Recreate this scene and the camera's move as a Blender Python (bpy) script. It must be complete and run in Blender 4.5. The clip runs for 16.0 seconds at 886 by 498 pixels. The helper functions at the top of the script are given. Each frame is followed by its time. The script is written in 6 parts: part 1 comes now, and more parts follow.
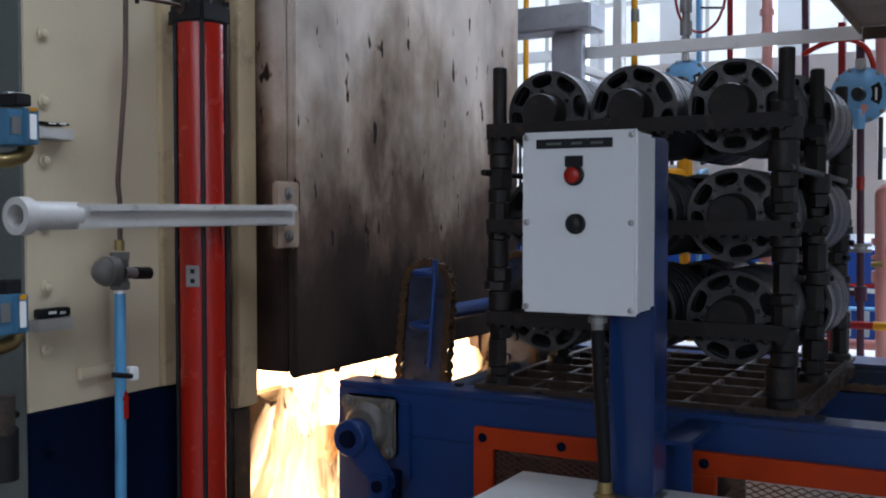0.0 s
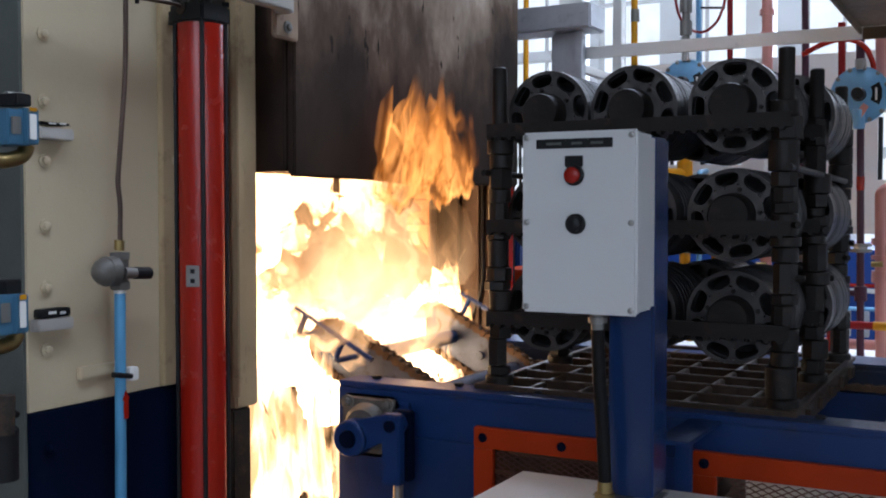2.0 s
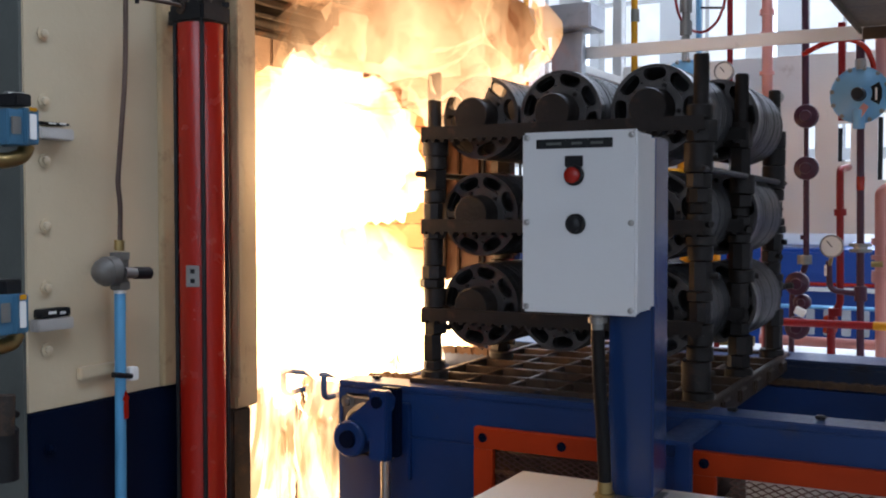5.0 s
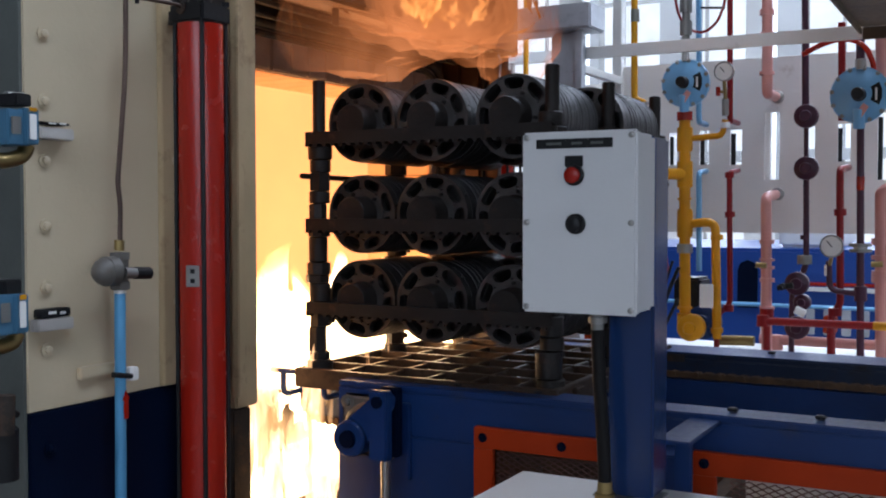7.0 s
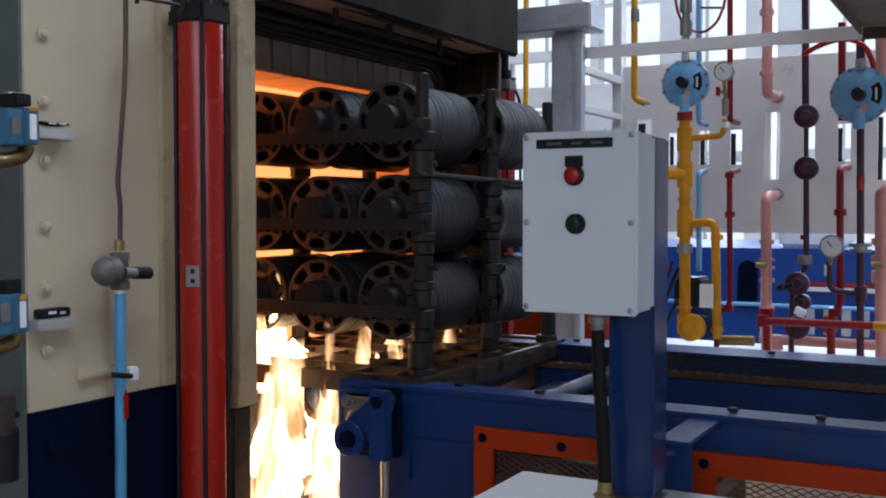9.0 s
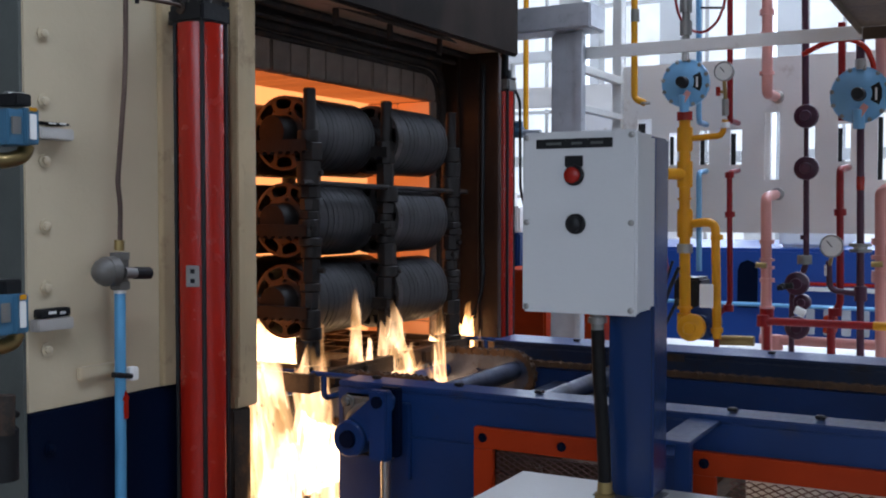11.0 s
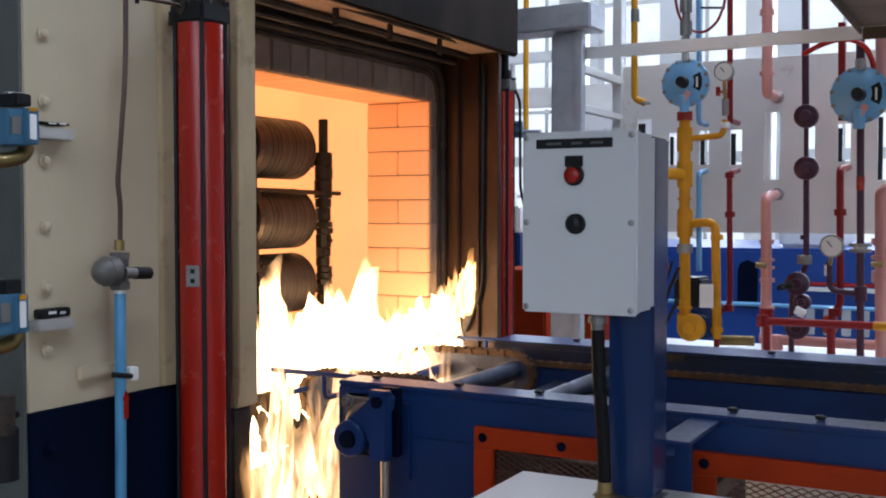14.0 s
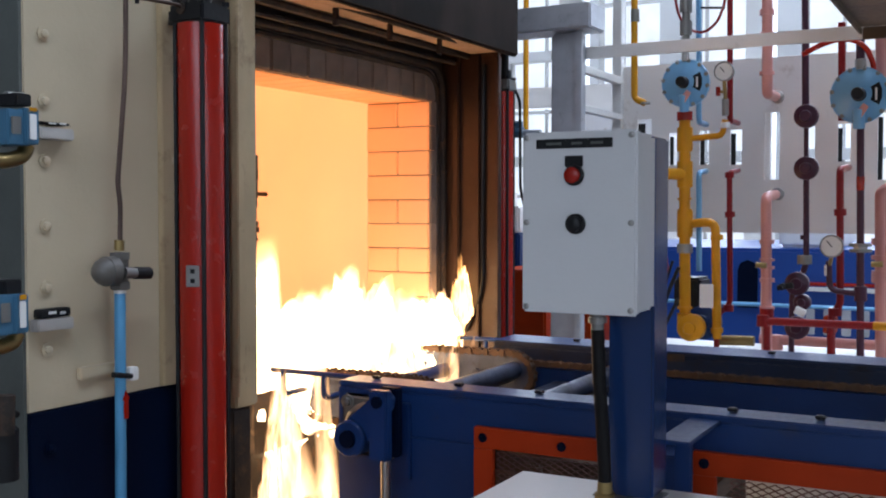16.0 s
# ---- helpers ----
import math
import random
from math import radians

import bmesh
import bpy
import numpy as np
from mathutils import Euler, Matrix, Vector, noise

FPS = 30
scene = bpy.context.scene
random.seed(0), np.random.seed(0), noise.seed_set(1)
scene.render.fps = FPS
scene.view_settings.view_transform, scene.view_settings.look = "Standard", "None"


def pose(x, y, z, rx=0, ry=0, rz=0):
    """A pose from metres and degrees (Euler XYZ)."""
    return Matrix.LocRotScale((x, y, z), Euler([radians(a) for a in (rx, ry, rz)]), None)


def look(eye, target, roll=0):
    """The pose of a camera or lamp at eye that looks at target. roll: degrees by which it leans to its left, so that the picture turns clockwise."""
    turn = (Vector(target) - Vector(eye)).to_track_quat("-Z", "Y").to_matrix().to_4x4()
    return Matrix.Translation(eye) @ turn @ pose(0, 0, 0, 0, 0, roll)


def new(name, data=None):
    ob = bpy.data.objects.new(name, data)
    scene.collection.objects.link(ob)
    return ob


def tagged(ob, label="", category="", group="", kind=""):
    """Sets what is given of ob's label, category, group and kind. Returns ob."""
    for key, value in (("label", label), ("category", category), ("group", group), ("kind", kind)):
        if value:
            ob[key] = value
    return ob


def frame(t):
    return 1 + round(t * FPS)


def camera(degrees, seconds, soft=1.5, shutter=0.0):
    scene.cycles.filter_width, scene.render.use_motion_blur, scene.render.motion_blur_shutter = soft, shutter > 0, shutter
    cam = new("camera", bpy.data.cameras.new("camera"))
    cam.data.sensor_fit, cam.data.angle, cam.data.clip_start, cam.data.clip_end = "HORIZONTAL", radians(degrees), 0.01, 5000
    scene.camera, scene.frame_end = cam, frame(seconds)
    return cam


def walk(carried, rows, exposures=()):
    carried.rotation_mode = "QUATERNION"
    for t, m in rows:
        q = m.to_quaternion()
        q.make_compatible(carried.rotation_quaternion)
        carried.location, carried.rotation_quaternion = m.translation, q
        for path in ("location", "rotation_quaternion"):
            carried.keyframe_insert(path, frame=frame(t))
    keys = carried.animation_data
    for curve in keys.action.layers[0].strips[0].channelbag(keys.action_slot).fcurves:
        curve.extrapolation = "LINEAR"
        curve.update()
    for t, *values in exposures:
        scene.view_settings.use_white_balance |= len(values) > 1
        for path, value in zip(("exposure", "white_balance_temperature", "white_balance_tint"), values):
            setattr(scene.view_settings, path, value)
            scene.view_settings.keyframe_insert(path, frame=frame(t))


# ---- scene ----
# ---- the camera, on its stand ----
cam = camera(46.1, 16.0, soft=2.0, shutter=0.4)
EYE = (0.0, 0.0, 1.45)
AIM = (0.8774, 0.4784, 1.45 - 0.0374)
walk(cam, [(0, look(EYE, AIM)), (16, look(EYE, AIM))], exposures=[(0, 0.0), (16, 0.0)])

# ---- world and light ----
world = bpy.data.worlds.new("world")
scene.world = world
world.use_nodes = True
wn = world.node_tree.nodes
sky = wn.new("ShaderNodeTexSky")
sky.sky_type, sky.sun_disc = "NISHITA", False
sky.sun_elevation, sky.sun_rotation = radians(40), radians(120)
wn["Background"].inputs[1].default_value = 0.12
world.node_tree.links.new(sky.outputs[0], wn["Background"].inputs[0])


def area(name, place, target, sx, sy, power, colour):
    lamp = bpy.data.lights.new(name, "AREA")
    lamp.shape, lamp.size, lamp.size_y, lamp.energy, lamp.color = "RECTANGLE", sx, sy, power, colour
    ob = new(name, lamp)
    ob.matrix_world = look(place, target)
    return ob


# area lamps added as daylight fill; only the east wall has openings
area("roof_light_lamp", (-1.5, -2.0, 6.85), (-1.5, -2.0, 0), 5.0, 2.0, 265, (0.65, 0.775, 1.0))
area("roof_light_lamp", (5.5, -1.0, 6.85), (5.5, -1.0, 0), 2.0, 6.0, 545, (0.65, 0.775, 1.0))
area("window_lamp", (11.6, 3.0, 3.6), (0, 2.0, 1.2), 9.0, 3.6, 560, (0.67, 0.785, 1.0))
# unseen fill from south and west, brightens the front panel and control box
area("window_lamp", (-1.0, -9.9, 3.2), (1.0, 0, 1.6), 7.0, 3.0, 260, (0.69, 0.795, 1.0))
area("window_lamp", (-7.9, -1.0, 3.2), (0, -0.4, 1.9), 7.0, 3.0, 325, (0.67, 0.785, 1.0))

# ---- materials ----


def nodes_of(name):
    m = bpy.data.materials.new(name)
    m.use_nodes = True
    t = m.node_tree
    return m, t, t.nodes, t.links, t.nodes["Principled BSDF"]


def grain(name, base, rough=0.5, metal=0.0, dark=0.75, scale=6.0, bump=0.15, fine=90.0, stain=None, amount=0.35, spec=0.5, vary=0.0):
    """A surface with broad variation, fine grain and, where stain is given, patches of it."""
    m, t, n, l, p = nodes_of(name)
    tc = n.new("ShaderNodeTexCoord")
    big = n.new("ShaderNodeTexNoise")
    big.inputs["Scale"].default_value, big.inputs["Detail"].default_value = scale, 6
    small = n.new("ShaderNodeTexNoise")
    small.inputs["Scale"].default_value, small.inputs["Detail"].default_value = fine, 4
    l.new(tc.outputs["Object"], big.inputs["Vector"])
    l.new(tc.outputs["Object"], small.inputs["Vector"])
    ramp = n.new("ShaderNodeValToRGB")
    e = ramp.color_ramp.elements
    e[0].position, e[1].position = 0.35, 0.65
    e[0].color, e[1].color = (*[c * dark for c in base], 1), (*base, 1)
    l.new(big.outputs["Fac"], ramp.inputs["Fac"])
    col = ramp.outputs["Color"]
    if stain:
        spot = n.new("ShaderNodeTexNoise")
        spot.inputs["Scale"].default_value, spot.inputs["Detail"].default_value, spot.inputs["Roughness"].default_value = scale * 2.3, 8, 0.7
        l.new(tc.outputs["Object"], spot.inputs["Vector"])
        cut = n.new("ShaderNodeMapRange")
        cut.inputs["From Min"].default_value, cut.inputs["From Max"].default_value = 0.72 - amount * 0.5, 0.85 - amount * 0.4
        l.new(spot.outputs["Fac"], cut.inputs["Value"])
        mix = n.new("ShaderNodeMix")
        mix.data_type = "RGBA"
        l.new(cut.outputs["Result"], mix.inputs["Factor"])
        l.new(col, mix.inputs["A"])
        mix.inputs["B"].default_value = (*stain, 1)
        col = mix.outputs["Result"]
    if vary:
        info = n.new("ShaderNodeObjectInfo")
        rng = n.new("ShaderNodeMapRange")
        rng.inputs["To Min"].default_value, rng.inputs["To Max"].default_value = 1 - vary, 1 + vary
        l.new(info.outputs["Random"], rng.inputs["Value"])
        hsv = n.new("ShaderNodeHueSaturation")
        l.new(rng.outputs["Result"], hsv.inputs["Value"])
        l.new(col, hsv.inputs["Color"])
        col = hsv.outputs["Color"]
    l.new(col, p.inputs["Base Color"])
    rr = n.new("ShaderNodeMapRange")
    rr.inputs["To Min"].default_value, rr.inputs["To Max"].default_value = max(0.03, rough - 0.12), min(1, rough + 0.12)
    l.new(small.outputs["Fac"], rr.inputs["Value"])
    l.new(rr.outputs["Result"], p.inputs["Roughness"])
    p.inputs["Metallic"].default_value = metal
    p.inputs["Specular IOR Level"].default_value = spec
    b = n.new("ShaderNodeBump")
    b.inputs["Strength"].default_value, b.inputs["Distance"].default_value = bump, 0.004
    l.new(small.outputs["Fac"], b.inputs["Height"])
    l.new(b.outputs["Normal"], p.inputs["Normal"])
    return m


def glow(name, colour, strength, base=(0.6, 0.5, 0.4), vary=0.0):
    m, t, n, l, p = nodes_of(name)
    p.inputs["Base Color"].default_value = (*base, 1)
    tc, ns, r = n.new("ShaderNodeTexCoord"), n.new("ShaderNodeTexNoise"), n.new("ShaderNodeMapRange")
    ns.inputs["Scale"].default_value = 3.0
    r.inputs["To Min"].default_value, r.inputs["To Max"].default_value = strength * 0.75, strength * 1.25
    l.new(tc.outputs["Object"], ns.inputs["Vector"])
    l.new(ns.outputs["Fac"], r.inputs["Value"])
    info, own, mul = n.new("ShaderNodeObjectInfo"), n.new("ShaderNodeMapRange"), n.new("ShaderNodeMath")
    own.inputs["To Min"].default_value, own.inputs["To Max"].default_value = 1 - vary, 1 + vary
    l.new(info.outputs["Random"], own.inputs["Value"])
    mul.operation = "MULTIPLY"
    l.new(r.outputs["Result"], mul.inputs[0])
    l.new(own.outputs["Result"], mul.inputs[1])
    l.new(mul.outputs["Value"], p.inputs["Emission Strength"])
    p.inputs["Emission Color"].default_value = (*colour, 1)
    p.inputs["Roughness"].default_value = 0.9
    return m


def flame_material(name, colour, strength, lo, hi, scale=6.0, stretch=0.4, most=1.0, ragged=0.35, edge=4.0, swirl=1.0):
    """Burning gas: light given off, with clear gaps that follow rising streaks."""
    m, t, n, l, p = nodes_of(name)
    n.remove(p)
    tc, mp, ns = n.new("ShaderNodeTexCoord"), n.new("ShaderNodeMapping"), n.new("ShaderNodeTexNoise")
    mp.inputs["Scale"].default_value = (1, 1, stretch)
    ns.inputs["Scale"].default_value, ns.inputs["Detail"].default_value, ns.inputs["Distortion"].default_value = scale, 3, 0.6
    info = n.new("ShaderNodeObjectInfo")
    add = n.new("ShaderNodeVectorMath")
    mul = n.new("ShaderNodeMath")
    mul.operation = "MULTIPLY"
    mul.inputs[1].default_value = 20
    l.new(info.outputs["Random"], mul.inputs[0])
    l.new(tc.outputs["Object"], mp.inputs["Vector"])
    l.new(mp.outputs["Vector"], add.inputs[0])
    l.new(mul.outputs["Value"], add.inputs[1])
    l.new(add.outputs["Vector"], ns.inputs["Vector"])
    rng = n.new("ShaderNodeMapRange")
    rng.inputs["From Min"].default_value, rng.inputs["From Max"].default_value = lo, hi
    sep, thin = n.new("ShaderNodeSeparateXYZ"), n.new("ShaderNodeMath")
    l.new(tc.outputs["Generated"], sep.inputs[0])
    thin.operation, thin.inputs[1].default_value = "MULTIPLY_ADD", -ragged
    l.new(sep.outputs["Z"], thin.inputs[0])
    lean = n.new("ShaderNodeMath")
    lean.inputs[1].default_value = ragged * 0.55
    l.new(ns.outputs["Fac"], lean.inputs[0])
    l.new(lean.outputs["Value"], thin.inputs[2])
    l.new(thin.outputs["Value"], rng.inputs["Value"])
    ramp = n.new("ShaderNodeValToRGB")
    e = ramp.color_ramp.elements
    e[0].color = (colour[0] * 0.8, colour[1] * 0.55, colour[2] * 0.35, 1)
    e[1].color = (*colour, 1)
    l.new(rng.outputs["Result"], ramp.inputs["Fac"])
    em, tr, mx = n.new("ShaderNodeEmission"), n.new("ShaderNodeBsdfTransparent"), n.new("ShaderNodeMixShader")
    em.inputs["Strength"].default_value = strength
    # darker, redder swirls of thin gas inside the flame
    sw, cut, tint = n.new("ShaderNodeTexNoise"), n.new("ShaderNodeMapRange"), n.new("ShaderNodeMix")
    sw.inputs["Scale"].default_value, sw.inputs["Detail"].default_value, sw.inputs["Distortion"].default_value = scale * 1.3, 2, 2.2
    l.new(add.outputs["Vector"], sw.inputs["Vector"])
    cut.inputs["From Min"].default_value, cut.inputs["From Max"].default_value = 0.38, 0.56
    cut.inputs["To Min"].default_value = 1 - swirl
    l.new(sw.outputs["Fac"], cut.inputs["Value"])
    tint.data_type = "RGBA"
    l.new(cut.outputs["Result"], tint.inputs["Factor"])
    tint.inputs["A"].default_value = (colour[0] * 0.20, colour[1] * 0.13, colour[2] * 0.06, 1)
    l.new(ramp.outputs["Color"], tint.inputs["B"])
    l.new(tint.outputs["Result"], em.inputs["Color"])
    veil = n.new("ShaderNodeMath")
    veil.operation = "MULTIPLY"
    veil.inputs[1].default_value = most
    # the gas thins out towards its sides and its top
    fades = []
    for axis, centre, gain in (("X", 0.5, -2.0), ("Z", 0.0, -1.0)):
        off, size, fade = n.new("ShaderNodeMath"), n.new("ShaderNodeMath"), n.new("ShaderNodeMath")
        off.operation, off.inputs[1].default_value = "SUBTRACT", centre
        size.operation = "ABSOLUTE"
        fade.operation, fade.use_clamp = "MULTIPLY_ADD", True
        fade.inputs[1].default_value, fade.inputs[2].default_value = gain * edge, edge
        l.new(sep.outputs[axis], off.inputs[0])
        l.new(off.outputs["Value"], size.inputs[0])
        l.new(size.outputs["Value"], fade.inputs[0])
        fades.append(fade)
    both, body = n.new("ShaderNodeMath"), n.new("ShaderNodeMath")
    both.operation = body.operation = "MULTIPLY"
    l.new(fades[0].outputs["Value"], both.inputs[0])
    l.new(fades[1].outputs["Value"], both.inputs[1])
    l.new(rng.outputs["Result"], body.inputs[0])
    l.new(both.outputs["Value"], body.inputs[1])
    l.new(body.outputs["Value"], veil.inputs[0])
    l.new(veil.outputs["Value"], mx.inputs["Fac"])
    l.new(tr.outputs[0], mx.inputs[1])
    l.new(em.outputs[0], mx.inputs[2])
    l.new(mx.outputs[0], n["Material Output"].inputs["Surface"])
    return m


def soot_paint(name, base, soot, z_low, z_high):
    """Cream paint, scorched and sooty: streaks of soot that thicken towards z_low of the object, with burnt specks."""
    m, t, n, l, p = nodes_of(name)
    tc, sep = n.new("ShaderNodeTexCoord"), n.new("ShaderNodeSeparateXYZ")
    l.new(tc.outputs["Object"], sep.inputs[0])
    up = n.new("ShaderNodeMapRange")
    up.inputs["From Min"].default_value, up.inputs["From Max"].default_value = z_low, z_high
    up.inputs["To Min"].default_value, up.inputs["To Max"].default_value = 1.25, -0.15
    up.clamp = False
    l.new(sep.outputs["Z"], up.inputs["Value"])
    mp, ns = n.new("ShaderNodeMapping"), n.new("ShaderNodeTexNoise")
    mp.inputs["Scale"].default_value = (1.7, 1, 0.9)
    ns.inputs["Scale"].default_value, ns.inputs["Detail"].default_value, ns.inputs["Roughness"].default_value = 1.7, 7, 0.62
    l.new(tc.outputs["Object"], mp.inputs["Vector"])
    l.new(mp.outputs["Vector"], ns.inputs["Vector"])
    add = n.new("ShaderNodeMath")
    add.operation = "MULTIPLY_ADD"
    add.inputs[1].default_value = 1.9
    l.new(ns.outputs["Fac"], add.inputs[0])
    l.new(up.outputs["Result"], add.inputs[2])
    cut = n.new("ShaderNodeMapRange")
    cut.inputs["From Min"].default_value, cut.inputs["From Max"].default_value = 1.0, 2.0
    # the plates also get darker towards their rear edges
    back, sum_ = n.new("ShaderNodeMapRange"), n.new("ShaderNodeMath")
    back.inputs["From Min"].default_value, back.inputs["From Max"].default_value = 0.05, 0.12
    back.inputs["To Max"].default_value = 0.55
    l.new(sep.outputs["Y"], back.inputs["Value"])
    l.new(add.outputs["Value"], sum_.inputs[0])
    l.new(back.outputs["Result"], sum_.inputs[1])
    l.new(sum_.outputs["Value"], cut.inputs["Value"])
    sp = n.new("ShaderNodeTexNoise")
    sp.inputs["Scale"].default_value, sp.inputs["Detail"].default_value = 17, 3
    mp2 = n.new("ShaderNodeMapping")
    mp2.inputs["Scale"].default_value = (1.5, 1, 0.5)
    l.new(tc.outputs["Object"], mp2.inputs["Vector"])
    l.new(mp2.outputs["Vector"], sp.inputs["Vector"])
    sc = n.new("ShaderNodeMapRange")
    sc.inputs["From Min"].default_value, sc.inputs["From Max"].default_value = 0.62, 0.68
    l.new(sp.outputs["Fac"], sc.inputs["Value"])
    mx = n.new("ShaderNodeMath")
    mx.operation = "MAXIMUM"
    l.new(cut.outputs["Result"], mx.inputs[0])
    l.new(sc.outputs["Result"], mx.inputs[1])
    mix = n.new("ShaderNodeValToRGB")
    e = mix.color_ramp.elements
    e[0].color, e[1].color = (*base, 1), (*soot, 1)
    for at_, c in ((0.3, (0.40, 0.30, 0.225)), (0.58, (0.115, 0.075, 0.052)), (0.8, (0.030, 0.020, 0.016))):
        e.new(at_).color = (*c, 1)
    l.new(mx.outputs["Value"], mix.inputs["Fac"])
    sc2, pat = n.new("ShaderNodeTexNoise"), n.new("ShaderNodeMapRange")
    sc2.inputs["Scale"].default_value, sc2.inputs["Detail"].default_value, sc2.inputs["Distortion"].default_value = 2.6, 5, 0.4
    l.new(mp.outputs["Vector"], sc2.inputs["Vector"])
    pat.inputs["From Min"].default_value, pat.inputs["From Max"].default_value = 0.44, 0.76
    pat.inputs["To Max"].default_value = 0.68
    l.new(sc2.outputs["Fac"], pat.inputs["Value"])
    over = n.new("ShaderNodeMix")
    over.data_type = "RGBA"
    over.inputs["B"].default_value = (0.062, 0.040, 0.030, 1)
    l.new(pat.outputs["Result"], over.inputs["Factor"])
    l.new(mix.outputs["Color"], over.inputs["A"])
    l.new(over.outputs["Result"], p.inputs["Base Color"])
    p.inputs["Roughness"].default_value = 0.7
    p.inputs["Specular IOR Level"].default_value = 0.08
    b = n.new("ShaderNodeBump")
    b.inputs["Strength"].default_value, b.inputs["Distance"].default_value = 0.2, 0.004
    l.new(ns.outputs["Fac"], b.inputs["Height"])
    l.new(b.outputs["Normal"], p.inputs["Normal"])
    return m


CREAM = grain("cream_paint", (0.565, 0.462, 0.31), 0.45, stain=(0.36, 0.25, 0.14), amount=0.2, dark=0.86, scale=3)
CREAM_EDGE = grain("scorched_cream_paint", (0.49, 0.36, 0.205), 0.5, stain=(0.19, 0.115, 0.06), amount=0.34, dark=0.8, scale=4)
NAVY = grain("navy_paint", (0.0018, 0.006, 0.021), 0.5, spec=0.06, stain=(0.012, 0.014, 0.022), amount=0.2, dark=0.75, scale=4)
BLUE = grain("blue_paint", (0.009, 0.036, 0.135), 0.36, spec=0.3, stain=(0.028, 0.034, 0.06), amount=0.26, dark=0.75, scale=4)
ORANGE = grain("orange_paint", (0.43, 0.040, 0.007), 0.42, spec=0.12, stain=(0.12, 0.03, 0.02), amount=0.22, dark=0.78, scale=7)
RED = grain("red_paint", (0.36, 0.013, 0.005), 0.24, spec=0.4, dark=0.85, scale=2, bump=0.0, fine=30)
DARKRED = grain("dark_red_pipe_paint", (0.23, 0.009, 0.011), 0.32, dark=0.8, spec=0.25)
YELLOW = grain("yellow_pipe_paint", (0.64, 0.275, 0.008), 0.4, dark=0.8, spec=0.25, stain=(0.22, 0.09, 0.01), amount=0.12, scale=9)
PINK = grain("pink_pipe_paint", (0.68, 0.30, 0.26), 0.4, dark=0.88)
MAUVE = grain("purple_pipe_paint", (0.06, 0.018, 0.036), 0.36, dark=0.8, spec=0.3)
PIPEBLUE = grain("blue_pipe_paint", (0.085, 0.30, 0.50), 0.4, dark=0.75, scale=5, stain=(0.05, 0.12, 0.18), amount=0.2)
SKYBLUE = grain("light_blue_paint", (0.18, 0.43, 0.68), 0.35, dark=0.85)
BLACK = grain("black_plastic", (0.011, 0.011, 0.012), 0.45, dark=0.8, spec=0.25)
RUBBER = grain("black_rubber", (0.010, 0.009, 0.009), 0.55, spec=0.15)
STEEL = grain("bare_steel", (0.45, 0.43, 0.40), 0.35, metal=1.0, dark=0.7)
GREYMETAL = grain("cast_grey_metal", (0.30, 0.29, 0.27), 0.45, metal=0.7, dark=0.7)
CASTGREY = grain("dull_cast_iron", (0.17, 0.155, 0.135), 0.55, metal=0.35, dark=0.65, scale=14, bump=0.3)
ARMPAINT = grain("dusty_grey_arm_paint", (0.50, 0.465, 0.42), 0.5, dark=0.8, scale=8, stain=(0.22, 0.19, 0.16), amount=0.25)
BRASS = grain("tarnished_brass", (0.38, 0.27, 0.11), 0.4, metal=0.9, dark=0.6)
COPPER = grain("oxidised_copper_tube", (0.10, 0.06, 0.045), 0.5, metal=0.4, dark=0.7)
# tray iron browner and lighter than the posts: firelight put into its colour
FIRELIT_TRAY = grain("scaled_tray_iron", (0.085, 0.054, 0.036), 0.42, metal=0.55, dark=0.55, scale=12, stain=(0.03, 0.02, 0.015), amount=0.35, bump=0.3)
SCALE = grain("heat_scaled_iron", (0.021, 0.017, 0.015), 0.5, metal=0.25, dark=0.6, scale=9, stain=(0.06, 0.032, 0.02), amount=0.3, bump=0.3, spec=0.3)
CASTING = grain("dark_grey_castings", (0.052, 0.050, 0.051), 0.46, metal=0.5, dark=0.65, scale=14, bump=0.25, vary=0.2)
WHEEL = grain("wheel_castings", (0.105, 0.097, 0.093), 0.32, metal=0.75, dark=0.6, scale=16, bump=0.25)
ARMSTEEL = grain("greasy_blue_steel", (0.10, 0.12, 0.18), 0.34, metal=0.65, dark=0.5, scale=14, stain=(0.03, 0.02, 0.015), amount=0.35)
RUST = grain("rusty_chain_steel", (0.105, 0.052, 0.022), 0.55, metal=0.4, dark=0.5, scale=20, bump=0.3)
SOOTED = grain("sooted_steel", (0.035, 0.027, 0.022), 0.7, dark=0.55, scale=8, stain=(0.085, 0.045, 0.024), amount=0.40, bump=0.3, spec=0.25)
RUSTPLATE = grain("rusted_frame_plate", (0.042, 0.017, 0.008), 0.36, metal=0.2, dark=0.55, scale=7, stain=(0.05, 0.028, 0.018), amount=0.35, bump=0.3)
FIBRE = grain("scorched_fibre_board", (0.42, 0.29, 0.20), 0.9, dark=0.6, scale=6, stain=(0.12, 0.07, 0.045), amount=0.3, bump=0.4)
GREYPAINT = grain("grey_enclosure_paint", (0.75, 0.745, 0.73), 0.34, dark=0.95, scale=3, stain=(0.40, 0.38, 0.34), amount=0.1)
WHITE = grain("white_paint", (0.80, 0.78, 0.74), 0.4, dark=0.93, scale=3, stain=(0.5, 0.47, 0.42), amount=0.12)
PALE = grain("pale_sheet_steel", (0.86, 0.81, 0.76), 0.42, dark=0.9, scale=2, stain=(0.48, 0.38, 0.30), amount=0.16)
GALV = grain("galvanised_steel", (0.54, 0.56, 0.59), 0.45, metal=0.25, dark=0.78, scale=9, stain=(0.30, 0.31, 0.33), amount=0.3)
